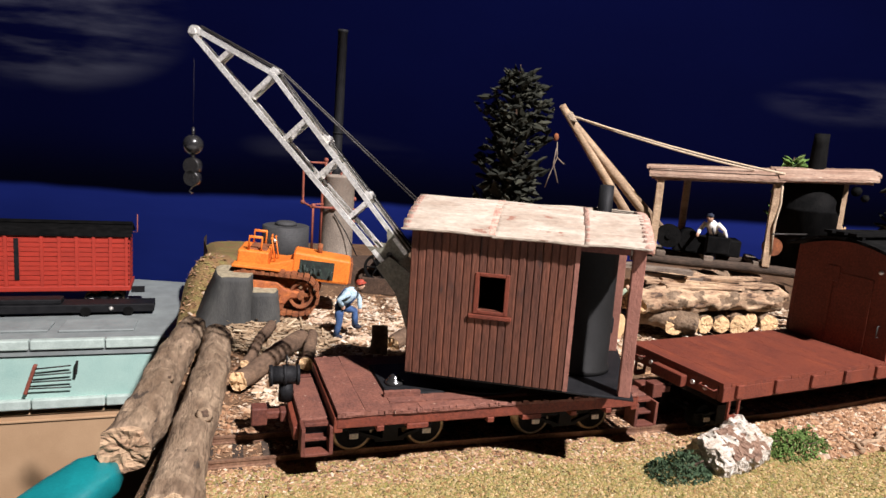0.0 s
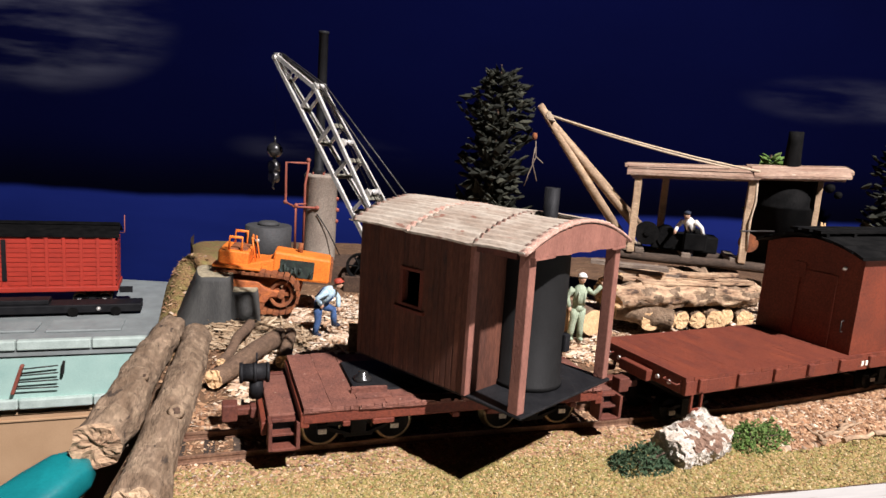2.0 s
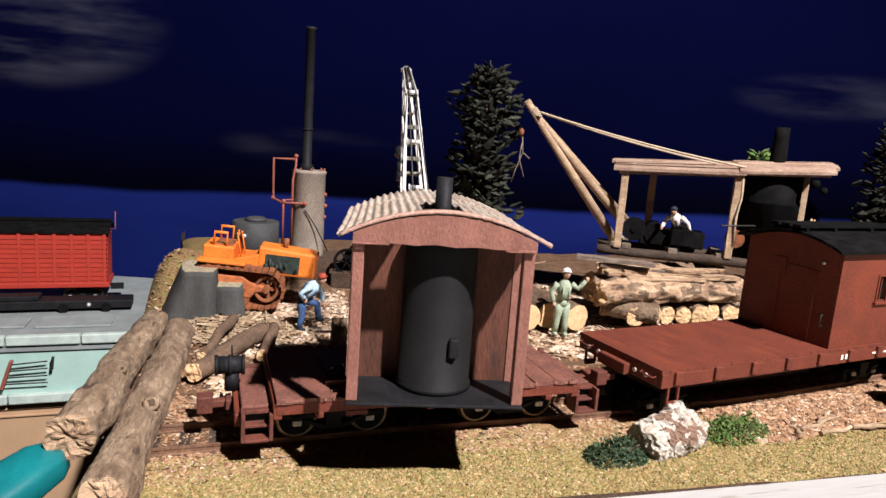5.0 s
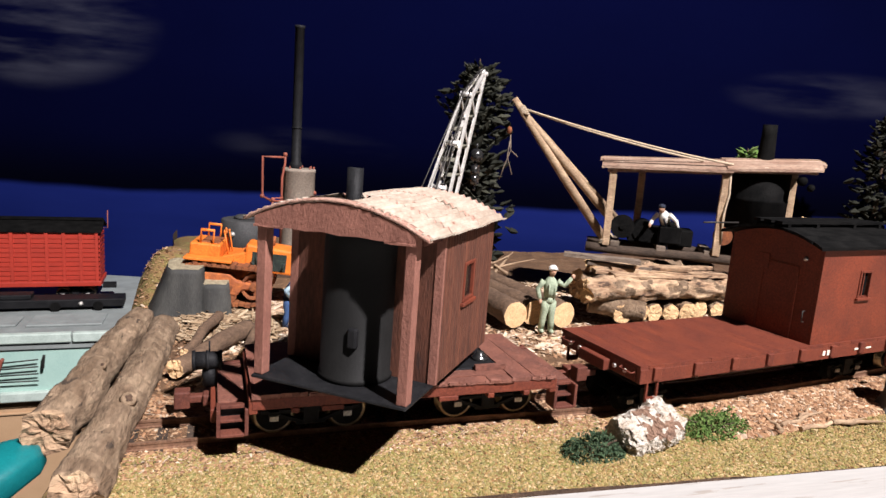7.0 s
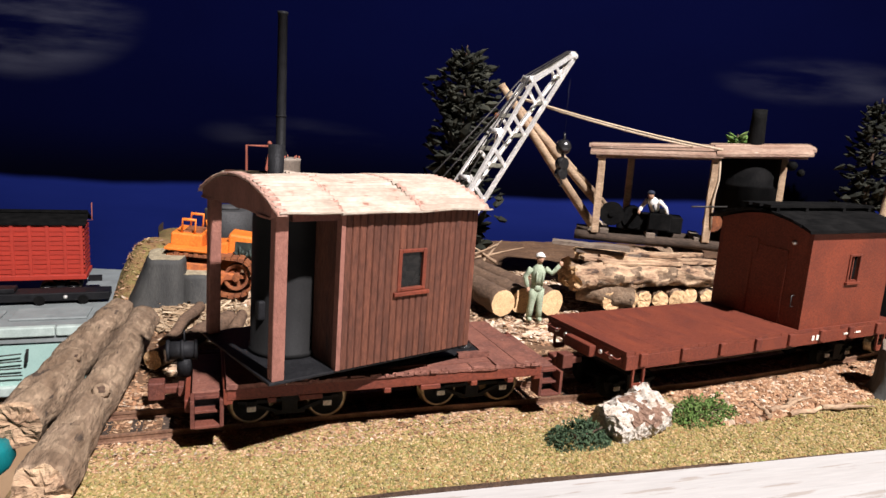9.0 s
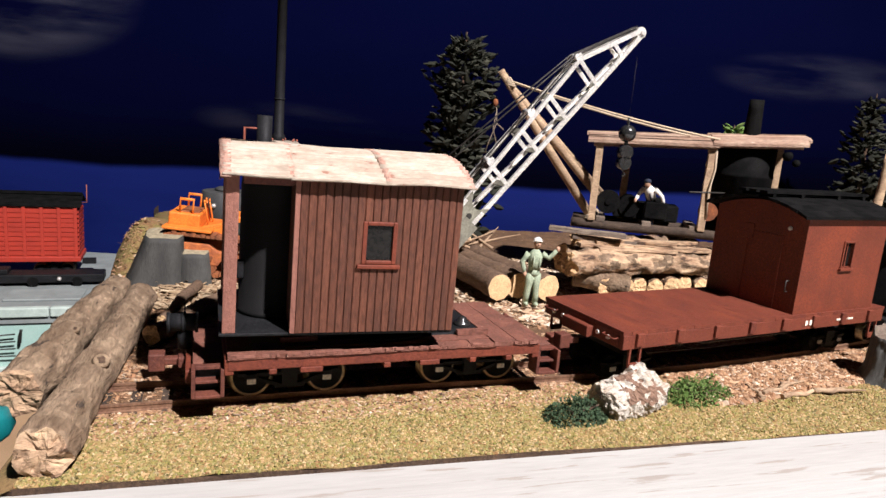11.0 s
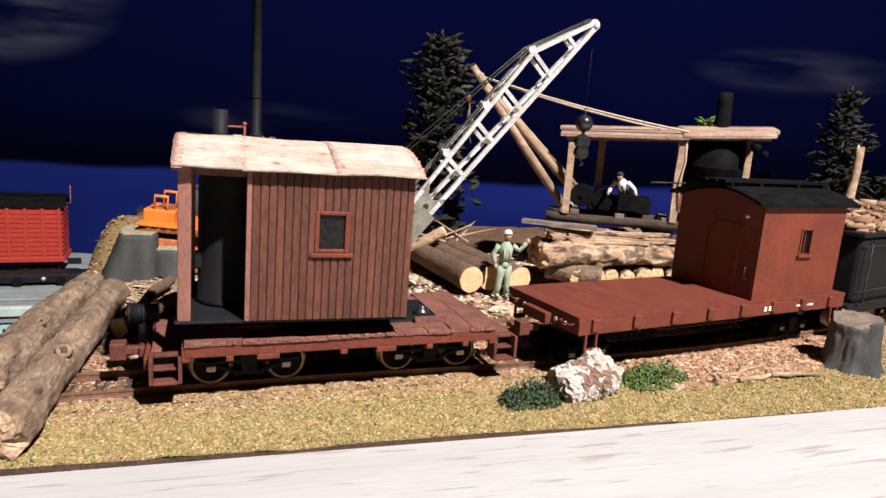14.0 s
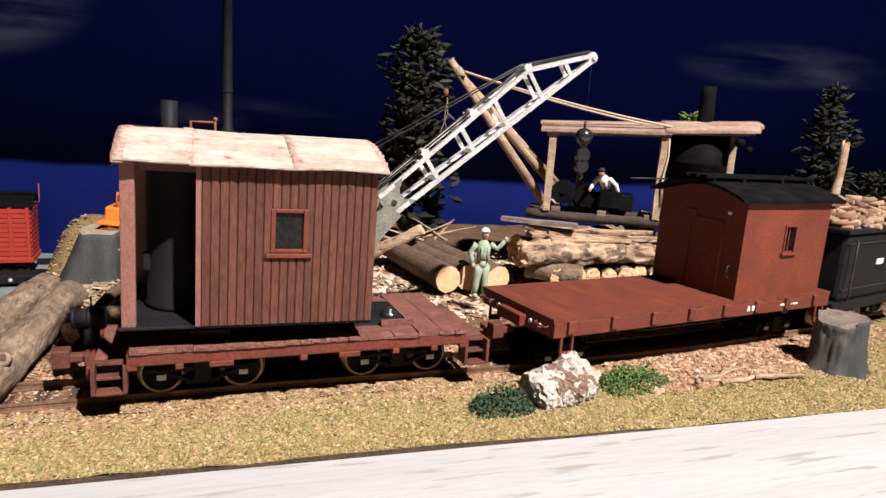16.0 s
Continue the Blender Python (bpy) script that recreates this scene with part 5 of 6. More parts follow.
        box(b, -36, -2, *sorted((s * 9.5, s * 20)), 20.0, 21.4)
        part("fender", b, ORANGE, t, bevel=0.4)
    # short rear
    for o in t.children:
        for v in o.data.vertices:
            if v.co.x < 0:
                v.co.x *= 0.74


tractor()


# ---- boiler plant behind the tractor ----
def boiler_plant():
    t = thing("vertical_boiler", place(-12.5, 245, 12), "grey vertical steam boiler with tall black stack and red pipes", "boiler")
    b = B()
    lathe(b, [(11.6, -6), (11.8, 4), (11.6, 60), (12.0, 60.5), (12.0, 62), (11, 62.6)], 36)
    body = part("shell", b, CONCRETE, t, "weathered grey-brown boiler shell")
    for i in range(9):
        b = B()
        a = 0.5 + i * 0.7
        tube(b, [(math.cos(a) * 10.5, math.sin(a) * 10.5, 62), (math.cos(a) * 10.5, math.sin(a) * 10.5, 64.2)], 0.6, 6)
        part("bolt", b, PIPERED, body)
    b = B()
    lathe(b, [(4.4, 60), (4.4, 66), (3.3, 67.5), (3.2, 157), (3.6, 157.2), (3.6, 159), (2.8, 159)], 20, (-2, 0))
    s = part("smoke_pipe", b, BLACK, t, "tall black smoke pipe")
    b = B()
    lathe(b, [(3.6, 90), (3.8, 90.6), (3.6, 91.2)], 20, (-2, 0))
    part("band", b, BLACK, s)
    for pts in ([(-12, -8, 10), (-12, -8, 56), (-10, -6, 66), (-10, -6, 72)], [(-19, -8, 40), (-25, -8, 43), (-25, -8, 70), (-11, -8, 70)], [(-18, -10, 8), (-18, -10, 42), (-11, -8, 42)], [(-4, -12, 40), (-20, -10, 40)]):
        b = B()
        tube(b, pts, 0.85, 8)
        part("pipe", b, PIPERED, t, "red-brown pipe")
    for p in ((-10, -6, 72), (-25, -8, 43), (-4, -12, 40), (-18, -10, 41), (11, -4, 46), (11.4, -4, 38), (11, -4, 30)):
        b = B()
        ball(b, p, 1.6, 0, 8)
        part("valve", b, PIPERED, t)
    b = B()
    tube(b, [(-4, -12.4, 36), (4, -15, 24), (12, -18, 8)], 0.4, 6)
    part("cable", b, BLACK, t)
    b = B()
    box(b, -60, 34, -28, 16, -14, 2)
    rough(b, 1.0, 12)
    part("skid_base", b, EDGE, t, "dark timber base")
    k = thing("water_tank", place(-49, 226, 13), "squat dark grey round water tank", "tank")
    b = B()
    lathe(b, [(15, 0), (15, 27), (14.4, 27.4)], 36)
    part("shell", b, TANKGREY, k)
    b = B()
    lathe(b, [(7, 27.4), (7, 29), (5, 30), (1.5, 30.4)], 24)
    part("lid", b, TANKGREY, k)
    b = B()
    ball(b, (-8, -13.4, 19), 1.5)
    part("valve", b, STEEL, k, "bright valve")
    w = thing("steam_winch", place(16, 212, 8, -20), "black steam winch with spoked wheel and drum", "winch")
    b = B()
    box(b, -14, 16, -12, 12, -9, 2)
    part("bed", b, EDGE, w, bevel=0.6)
    for x, r_, y in ((-4, 9, -10), (6, 7, 10)):
        b = B()
        rings = [ring(b, Vector((x, y + o, 9)), Vector((q, 0, 0)), Vector((0, 0, q)), 24) for q, o in ((r_, -1), (r_, 1), (r_ - 1.8, 1), (r_ - 1.8, -1), (r_, -1))]
        skin(b, rings, False)
        for i in range(6):
            a = i * math.pi / 3
            tube(b, [(x, y, 9), (x + math.cos(a) * (r_ - 1), y, 9 + math.sin(a) * (r_ - 1))], 0.6, 5)
        part("spoked_wheel", b, SOOT, w)
    b = B()
    tube(b, [(0, -9, 12), (0, 9, 12)], 6.5, 18)
    part("drum", b, SOOT, w)
    b = B()
    tube(b, [(5, -4, 22), (5, 8, 22)], 5.6, 16)
    part("rope_coil", b, WHITE, w, "pale rope coil")
    b = B()
    box(b, 1, 9, -8, 8, 2, 17)
    part("engine_block", b, RUST, w, bevel=0.8)


boiler_plant()


# ---- steam donkey on its skid ----
def donkey():
    d = thing("steam_donkey", place(190, 168, 36, -34), "steam donkey engine under a plank roof on log skids", "donkey engine")
    for y in (-17, 12):
        b = B()
        log_mesh(b, (-9, y, 0.6), (130, y, 0.6), 3.2, 3.2, 70 + y, bend=1.0)
        part("skid_log", b, [TIE, CUT], d, "dark hewn skid log")
    for x in (10, 40, 70, 100):
        b = B()
        box(b, x - 3, x + 3, -19, 15, 2.5, 6)
        part("cross_timber", b, GREYWOOD, d, bevel=0.5)
    for x, y, h in ((4, -19, 54), (74, -19, 58), (24, 12, 54), (121, 12, 60)):
        b = B()
        box(b, x - 2.3, x + 2.3, y - 2.0, y + 2.0, 3, h)
        bmesh.ops.subdivide_edges(b, edges=b.edges, cuts=4)
        rough(b, 0.5, 6, x)
        part("roof_post", b, RAWWOOD, d, "rough pale roof post", bevel=0.4)
    for y in (-20, 13):
        b = B()
        bar(b, (0, y, 54), (76, y, 58), 2.2, 3.0)
        bar(b, (72, y, 59), (126, y, 62), 2.2, 3.0)
        part("roof_beam", b, ROOFWOOD, d, "orange-brown roof beam")
    rr = random.Random(17)
    for x0, x1, z0, z1 in ((-4, 76, 57.5, 61), (73, 129, 62, 65)):
        n = 7
        for i in range(n):
            y0 = -24 + 42.0 / n * i
            y1 = y0 + 42.0 / n - 0.3
            b = B()
            v = []
            e0, e1 = rr.uniform(-1.5, 1.5), rr.uniform(-2, 2)
            for x, z in ((x0 + e0, z0), (x1 + e1, z1)):
                k = rr.uniform(0, 0.8)
                v += [b.verts.new((x, q, z + k + u - 5.5 * ((q + 1) / 22) ** 2 + 2.6)) for q, u in ((y0, 0), (y1, 0), (y1, 1.8), (y0, 1.8))]
            for q in ((0, 1, 2, 3), (7, 6, 5, 4), (0, 4, 5, 1), (1, 5, 6, 2), (2, 6, 7, 3), (3, 7, 4, 0)):
                b.faces.new([v[j] for j in q])
            part("roof_plank", b, ROOFWOOD, d, "weathered pale roof plank")
    b = B()
    lathe(b, [(18, 4), (18, 40), (18.3, 40.4), (18.3, 42), (18, 42.4), (18, 60.5), (16, 61.5)], 36, (98, -1))
    part("boiler", b, SOOT, d, "soot-black upright boiler")
    b = B()
    lathe(b, [(6.0, 60), (5.3, 66), (4.5, 84), (4.4, 90), (4.0, 90)], 20, (99, -2))
    part("smoke_pipe", b, SOOT, d, "soot-black smoke pipe")
    b = B()
    ball(b, (118, -20, 56), 3.2, 0, 10)
    ball(b, (124, -18, 52), 2.4, 0, 10)
    part("lamp_cluster", b, SOOT, d)
    for x, q in ((14, 8), (78, 6)):
        b = B()
        tube(b, [(x, -14, 16), (x, -11, 16)], q, 20)
        tube(b, [(x, -15, 16), (x, -10, 16)], 2, 10)
        part("gear_wheel", b, SOOT if x < 20 else RUST, d)
    b = B()
    box(b, 18, 60, -12, 8, 6, 17)
    part("engine_bed", b, SOOT, d, bevel=1)
    for x in (28, 46):
        b = B()
        tube(b, [(x, -13, 14), (x, 9, 14)], 7, 18)
        part("winch_drum", b, SOOT, d)
    b = B()
    box(b, 38, 52, -18, -12, 8, 19)
    part("control_box", b, SOOT, d, bevel=0.6)
    # leaning A-frame of two poles, with stay ropes
    top = Vector((-61, -41, 92))
    for foot, q in ((Vector((4, -4, 3)), 3.0), (Vector((9, -5, 16)), 2.6), (Vector((13, 1, 17)), 2.0)):
        b = B()
        tube(b, [foot, foot.lerp(top, 0.5) + Vector((0, 0, -0.6)), top + (top - foot).normalized() * 4], [q, q, q * 0.75], 10, wob=0.06, rnd=rr)
        part("pole", b, RAWWOOD, d, "pale peeled pole")
    b = B()
    tube(b, [(2, -10, 2), (6, 4, 6)], 3.4, 12)
    part("foot_lashing", b, ROPE, d)
    b = B()
    for i in range(5):
        c = top + Vector((2 + i * 0.8, 1.2, -2 - i * 1.2))
        tube(b, [c + Vector((-2, -2, 1.6)), c + Vector((2.4, -1.4, 0.6)), c + Vector((1, 2.4, -0.6)), c + Vector((-2.2, 1.4, 0.2))], 0.9, 6)
    part("top_lashing", b, ROPE, d, "tan rope lashing")
    for e in ((77, -20, 63), (60, -14, 64)):
        e = Vector(e)
        a = top + Vector((1, 0, -2))
        b = B()
        tube(b, [a.lerp(e, i / 10) + Vector((0, 0, -9 * (i / 10) * (1 - i / 10))) for i in range(11)], 0.75, 6)
        part("stay_rope", b, ROPE, d, "slack tan stay rope")
    b = B()
    tube(b, [(76, -21, 62), (77, -21, 44), (75, -22, 30), (76, -21, 12)], 0.7, 6)
    part("hanging_rope", b, ROPE, d)
    b = B()
    tube(b, [top.lerp(Vector((4, -4, 3)), 0.12), top + Vector((30, 18, -40)), top + Vector((36, 22, -44))], 0.6, 6)
    part("loose_rope", b, ROPE, d)
    b = B()
    ball(b, top + Vector((-4, 0, -17)), 2.6, 0, 8, (0.7, 0.7, 1))
    part("block", b, RUST, d)
    b = B()
    p = top + Vector((-3, 0, -20))
    for q in (((0, 0, 0), (1, 0, -10), (-3, 0, -22), (-5, 0, -30)), ((1, 0, -10), (6, 0, -14)), ((0, 0, -4), (-1, 0, -14), (3, 0, -26))):
        tube(b, [p + Vector(k) for k in q], 0.4, 5)
    part("choker", b, GREYWOOD, d, "thin frayed wire")


donkey()


# ---- model figures ----
def figurine(at, rz, label, mats, legs, spine, arms, height=38.0, brim=3.0):
    """mats: trousers, shirt, skin, hat, boots. legs: hip, knee, ankle of each; spine: pelvis, waist, chest, neck, head."""
    b = B()
    k = height / 38.0
    for hip, knee, ankle in legs:
        hip, knee, ankle = Vector(hip), Vector(knee), Vector(ankle)
        tube(b, [hip, hip.lerp(knee, 0.5), knee, knee.lerp(ankle, 0.45), ankle], [2.5, 2.25, 1.75, 1.8, 1.5], 12, 0, wob=0.06, rnd=random.Random(3))
        ball(b, ankle + Vector((0, -1.1, -0.5)), 1.8, 4, 10, (0.78, 1.5, 0.7))
    pelvis, waist, chest, neck, head = [Vector(p) for p in spine]
    tube(b, [pelvis + (pelvis - waist) * 0.35, pelvis, waist], [2.4, 3.3, 3.0], 14, 0)
    tube(b, [waist, waist.lerp(chest, 0.5), chest, chest.lerp(neck, 0.6), neck], [3.0, 3.5, 3.9, 2.9, 1.4], 14, 1)
    for s in (-1, 1):
        # braces of the overalls
        side = Vector((s * 1.7, 0, 0))
        fore = (neck - waist).cross(Vector((1, 0, 0))).normalized()
        tube(b, [waist + side + fore * 3.2, chest + side + fore * 3.7, chest.lerp(neck, 0.55) + side * 1.1, chest + side - fore * 3.6, waist + side - fore * 3.1], 0.5, 6, 0)
    tube(b, [neck - (neck - chest) * 0.2, head], 1.25, 8, 2)
    ball(b, head, 2.35, 2, 14, (0.85, 0.95, 1.15))
    ball(b, head + Vector((0, -2.1, -0.2)), 0.55, 2, 8)
    tube(b, [head + Vector((0, -0.5, 0.95)), head + Vector((0, -0.4, 1.4))], [brim, brim * 0.92], 16, 3)
    ball(b, head + Vector((0, 0, 1.5)), 2.35, 3, 14, (1, 1.05, 0.8))
    for pts in arms:
        p = [Vector(q) for q in pts]
        tube(b, [p[0], p[0].lerp(p[1], 0.5), p[1], p[1].lerp(p[2], 0.6), p[2]], [1.75, 1.5, 1.35, 1.25, 1.0], 10, 1, wob=0.06, rnd=random.Random(5))
        d = (p[2] - p[1]).normalized()
        ball(b, p[2] + d * 1.0, 1.2, 2, 8, (0.9, 0.9, 1.2))
    for v in b.verts:
        v.co *= k
    rough(b, 0.22, 2.2, height)
    solid("figurine", b, list(mats), place(*at, rz), label, "figurine", "model figures")


STANDING = [((1.6, 0, 17.5), (2.1, -0.5, 9.5), (2.5, 0, 1.5)), ((-1.6, 0, 17.5), (-2.4, -0.3, 9.5), (-3.0, 0.4, 1.5))]
figurine((111, 94, -2.5), -10, "model worker in sage overalls with one arm raised", (SAGE, SAGE, SKIN, WHITE, SAGE), STANDING,
         [(0, 0, 17.5), (0, 0, 20), (0, -0.2, 27), (0, -0.4, 31), (0.2, -1.0, 34.2)],
         [[(3.7, 0, 28.6), (7.4, -1.5, 26.4), (10.6, -3.0, 31.2)], [(-3.7, 0, 28.6), (-6.6, 0.6, 24), (-5.6, -1.4, 18.6)]], 40, 2.6)
figurine((-30, 118, -2.2), 62, "model worker in blue overalls bending over a log", (CLOTHBLUE, SHIRT, SKIN, REDCAP, NAVY),
         [((1.6, 0.5, 16.5), (3.0, -6.0, 14.5), (3.2, -6.6, 6.5)), ((-1.6, 1.0, 16.5), (-2.2, 0.6, 9), (-2.4, 2.0, 1.5))],
         [(0, 0.8, 16.5), (0, 0.2, 19), (0, -4.0, 24.5), (0, -6.8, 27.2), (0, -9.2, 29.6)],
         [[(3.6, -4.8, 25.4), (6.4, -7.4, 20.6), (4.0, -8.6, 15.6)], [(-3.6, -4.6, 25.4), (-7.6, -0.4, 22.6), (-4.2, -1.4, 18.2)]], 37, 2.9)
figurine((217, 134, 37.5), -62, "model worker in white shirt and dark overalls", (NAVY, WHITE, SKIN, NAVY, NAVY), STANDING,
         [(0, 1.0, 17.5), (0, 0, 20), (0, -4.4, 25.5), (0, -6.8, 28.4), (0, -9.0, 30.4)],
         [[(3.9, -4.6, 26.6), (7.6, -1.0, 22.6), (8.6, 1.6, 17.6)], [(-3.7, -4.8, 26.6), (-6.6, -7.0, 21.6), (-6.0, -10.8, 19)]], 37, 2.6)


# ---- conifers ----
def fir(at, h, rad, seed, label, sprays=600, mat=FIRS):
    t = thing("fir_tree", place(*at), label, "tree", "dark firs")
    r = random.Random(seed)
    b = B()
    tube(b, [(0, 0, 0), (0.6, 0, h * 0.4), (0, 0.4, h * 0.75), (0, 0, h * 0.98)], [2.4, 1.9, 1.2, 0.4], 8)
    part("trunk", b, EDGE, t)
    verts, faces = [], []
    for i in range(sprays):
        # a ragged curling sprig: five flattened rings, bent outwards and up
        u = r.random() ** 0.9
        z = h * (0.08 + 0.86 * u)
        a = r.uniform(0, 6.283)
        k = rad * min(1.0, (1.05 - u) * 4.5) ** 0.7 * (0.9 + 0.5 * noise.noise(Vector((u * 4, seed, 0))))
        k *= 1 + 0.6 * noise.noise(Vector((math.cos(a) * 1.3, math.sin(a) * 1.3, u * 5 + seed)))
        q = k * r.uniform(0.05, 0.8)
        c = Vector((math.cos(a) * q, math.sin(a) * q, z))
        turn = a + r.uniform(-1.1, 1.1)
        out = Vector((math.cos(turn), math.sin(turn), r.uniform(-0.5, 0.6)))
        size = r.uniform(6, 15) * (1.1 - u * 0.45)
        side = out.cross(Vector((0, 0, 1))).normalized()
        curl = r.uniform(-0.1, 0.55)
        j = len(verts)
        for step, w in enumerate((0.9, 2.4, 3.0, 2.0, 0.4)):
            f = step / 4
            p = c + out * size * f + Vector((0, 0, curl * size * f * f)) + side * r.uniform(-1, 1) * 1.1
            w *= r.uniform(0.7, 1.4) * size / 11
            for v in (side * w, Vector((0, 0, w * 0.8)) + out * r.uniform(-1, 1), side * -w, Vector((0, 0, -w * 0.8)) + out * r.uniform(-1, 1)):
                verts.append((p + v) * 0.001)
            if step:
                b0, b1 = j + 4 * (step - 1), j + 4 * step
                faces += [(b0 + e, b0 + (e + 1) % 4, b1 + (e + 1) % 4, b1 + e) for e in range(4)]
    me = bpy.data.meshes.new("crown")
    me.from_pydata(verts, [], faces)
    me.materials.append(mat)
    part("crown", None, None, t, me=me)


fir((123, 254, -4), 172, 33, 3, "tall ragged black-green fir against the sky", 1000)
fir((520, 214, -6), 164, 24, 8, "ragged dark fir at the layout's end", 520)
fir((548, 178, -10), 88, 32, 9, "broad low dark fir at the layout's end", 420)
fir((296, 152, 62), 50, 7, 10, "slim green sapling behind the roof", 70, BUSHB)


def snag(at, h, r0, seed, label):
    b = B()
    log_mesh(b, (0, 0, 0), (3, 0, h), r0, r0 * 0.8, seed, 0, 1, 4.0, 14, 2.0)
    solid("snag", b, [RAWWOOD, CUT], place(*at), label, "tree trunk")


snag((420, 124, -6), 102, 3.6, 81, "pale broken-off tree trunk")
snag((420, 205, -6), 60, 3.0, 82, "dark thin dead trunk")


# ---- locomotive tender with firewood ----
def tender():
    t = thing("tender", place(262, 21, -3.2, 12), "black locomotive tender heaped with split firewood", "tender")
    b = B()
    box(b, 0, 95, -23, 23, 18, 54)
    part("tank", b, BLACK, t, "black riveted tank", bevel=2.5)
    b = B()
    box(b, -3, 98, -24.5, 24.5, 53.5, 56)
    part("rim", b, BLACK, t, bevel=0.6)
    for z in (24, 48):
        b = B()
        box(b, 1, 94, -23.5, -23.0, z, z + 0.8)
        part("rivet_strip", b, DARKSTEEL, t)
    b = B()
    box(b, -6, 98, -24, 24, 13, 18)
    part("frame", b, BLACK, t, bevel=0.5)
    b = B()
    tube(b, [(3, -25, 19), (3, -26.4, 20), (3, -26.4, 50), (3, -25, 51)], 0.5, 6)
    part("handrail", b, DARKSTEEL, t)
    b = B()
    box(b, 36, 44, -23.35, -23.1, 36, 39)
    part("lettering_bar", b, YELLOWED, t, "white painted lettering patch")
    we = wheelset_mesh(5.2)
    truck(t, 20, (-9, 9), 14, 5.2, we)
    truck(t, 75, (-9, 9), 14, 5.2, we)
    b = B()
    box(b, -12, -5, -2.4, 2.4, 7, 13)
    part("coupler", b, BLACK, t, bevel=0.5)
    r = random.Random(6)
    b = B()
    for i in range(420):
        x, y = r.uniform(2, 92), r.uniform(-21, 21)
        z = 56 + r.uniform(0, 1) * 13 * max(0.2, 1 - abs(y) / 30) * min(1, (x + 6) / 14)
        a = r.gauss(0, 1.0)
        d = Vector((math.sin(a) * 3, math.cos(a) * 4.5, r.uniform(-1.6, 1.6)))
        tube(b, [Vector((x, y, z)) - d, Vector((x, y, z)) + d], r.uniform(1.0, 1.9), 7, wob=0.15, rnd=r)
    o = part("firewood", b, LOAD, t, "heap of split tan firewood")
    o["kind"] = "stuff"


tender()


# ---- lower level west of the scenery ----
def lower_level():
    b = B()
    box(b, -760, -70, 316, 520, -75, -64)
    bmesh.ops.subdivide_edges(b, edges=b.edges, cuts=2)
    solid("shelf", b, GREYDECK, place(0, 0, 0), "grey painted deck of the lower level", "shelf", kind="structure")
    b = B()
    box(b, -760, -70, 318, 322, -112, -75.1)
    solid("panel", b, MINT, place(0, 0, 0), "mint green painted side of the lower deck", "panel", kind="structure")
    for z0, z1, y, m in ((-70, -62.6, 313.5, MINTLIGHT), (-116, -108.5, 314, MINTLIGHT)):
        b = B()
        for i in range(14):
            x = -760 + i * 49.2
            box(b, x + 0.4, x + 48.8, y, y + 6, z0, z1)
        solid("trim", b, m, place(0, 0, 0), "pale mint rim in sections", "trim", kind="structure", bevel=1.0)
    b = B()
    box(b, -760, -100, 322, 332, -420, -112.2)
    for z in (-121, -127):
        box(b, -760, -100, 320.4, 322.1, z - 1.6, z)
    solid("panel", b, BEIGE, place(0, 0, 0), "tan hardboard front below the deck", "panel", kind="structure", bevel=0.4)
    for i, (x0, x1, y0, y1) in enumerate(((-205, -152, 336, 366), (-300, -212, 338, 362))):
        b = B()
        box(b, x0, x1, y0, y1, -64, -62)
        solid("hatch", b, GREYDECK, place(0, 0, 0), "flat grey hatch cover on the deck", "hatch", "deck hatches", bevel=0.8)
    # folded rack fixed on the mint side
    t = thing("wall_rack", place(-213, 316, -91), "small rust-red bracket with four thin rods", "rack")
    b = B()
    bar(b, (-9, -2, -12), (-2, -2, 10), 4.5, 2.4)
    part("bracket", b, PIPERED, t, bevel=0.6)
    for i in range(4):
        b = B()
        tube(b, [(-7 + 1.5 * i, -3, -8 + 5 * i), (21, -3, -8 + 5.6 * i)], 0.55, 6)
        part("rod", b, DARKSTEEL, t)
    b = B()
    bar(b, (24, -3, 2), (25, -3, 12), 2.2, 1.6)
    part("end_plate", b, DARKSTEEL, t)


lower_level()


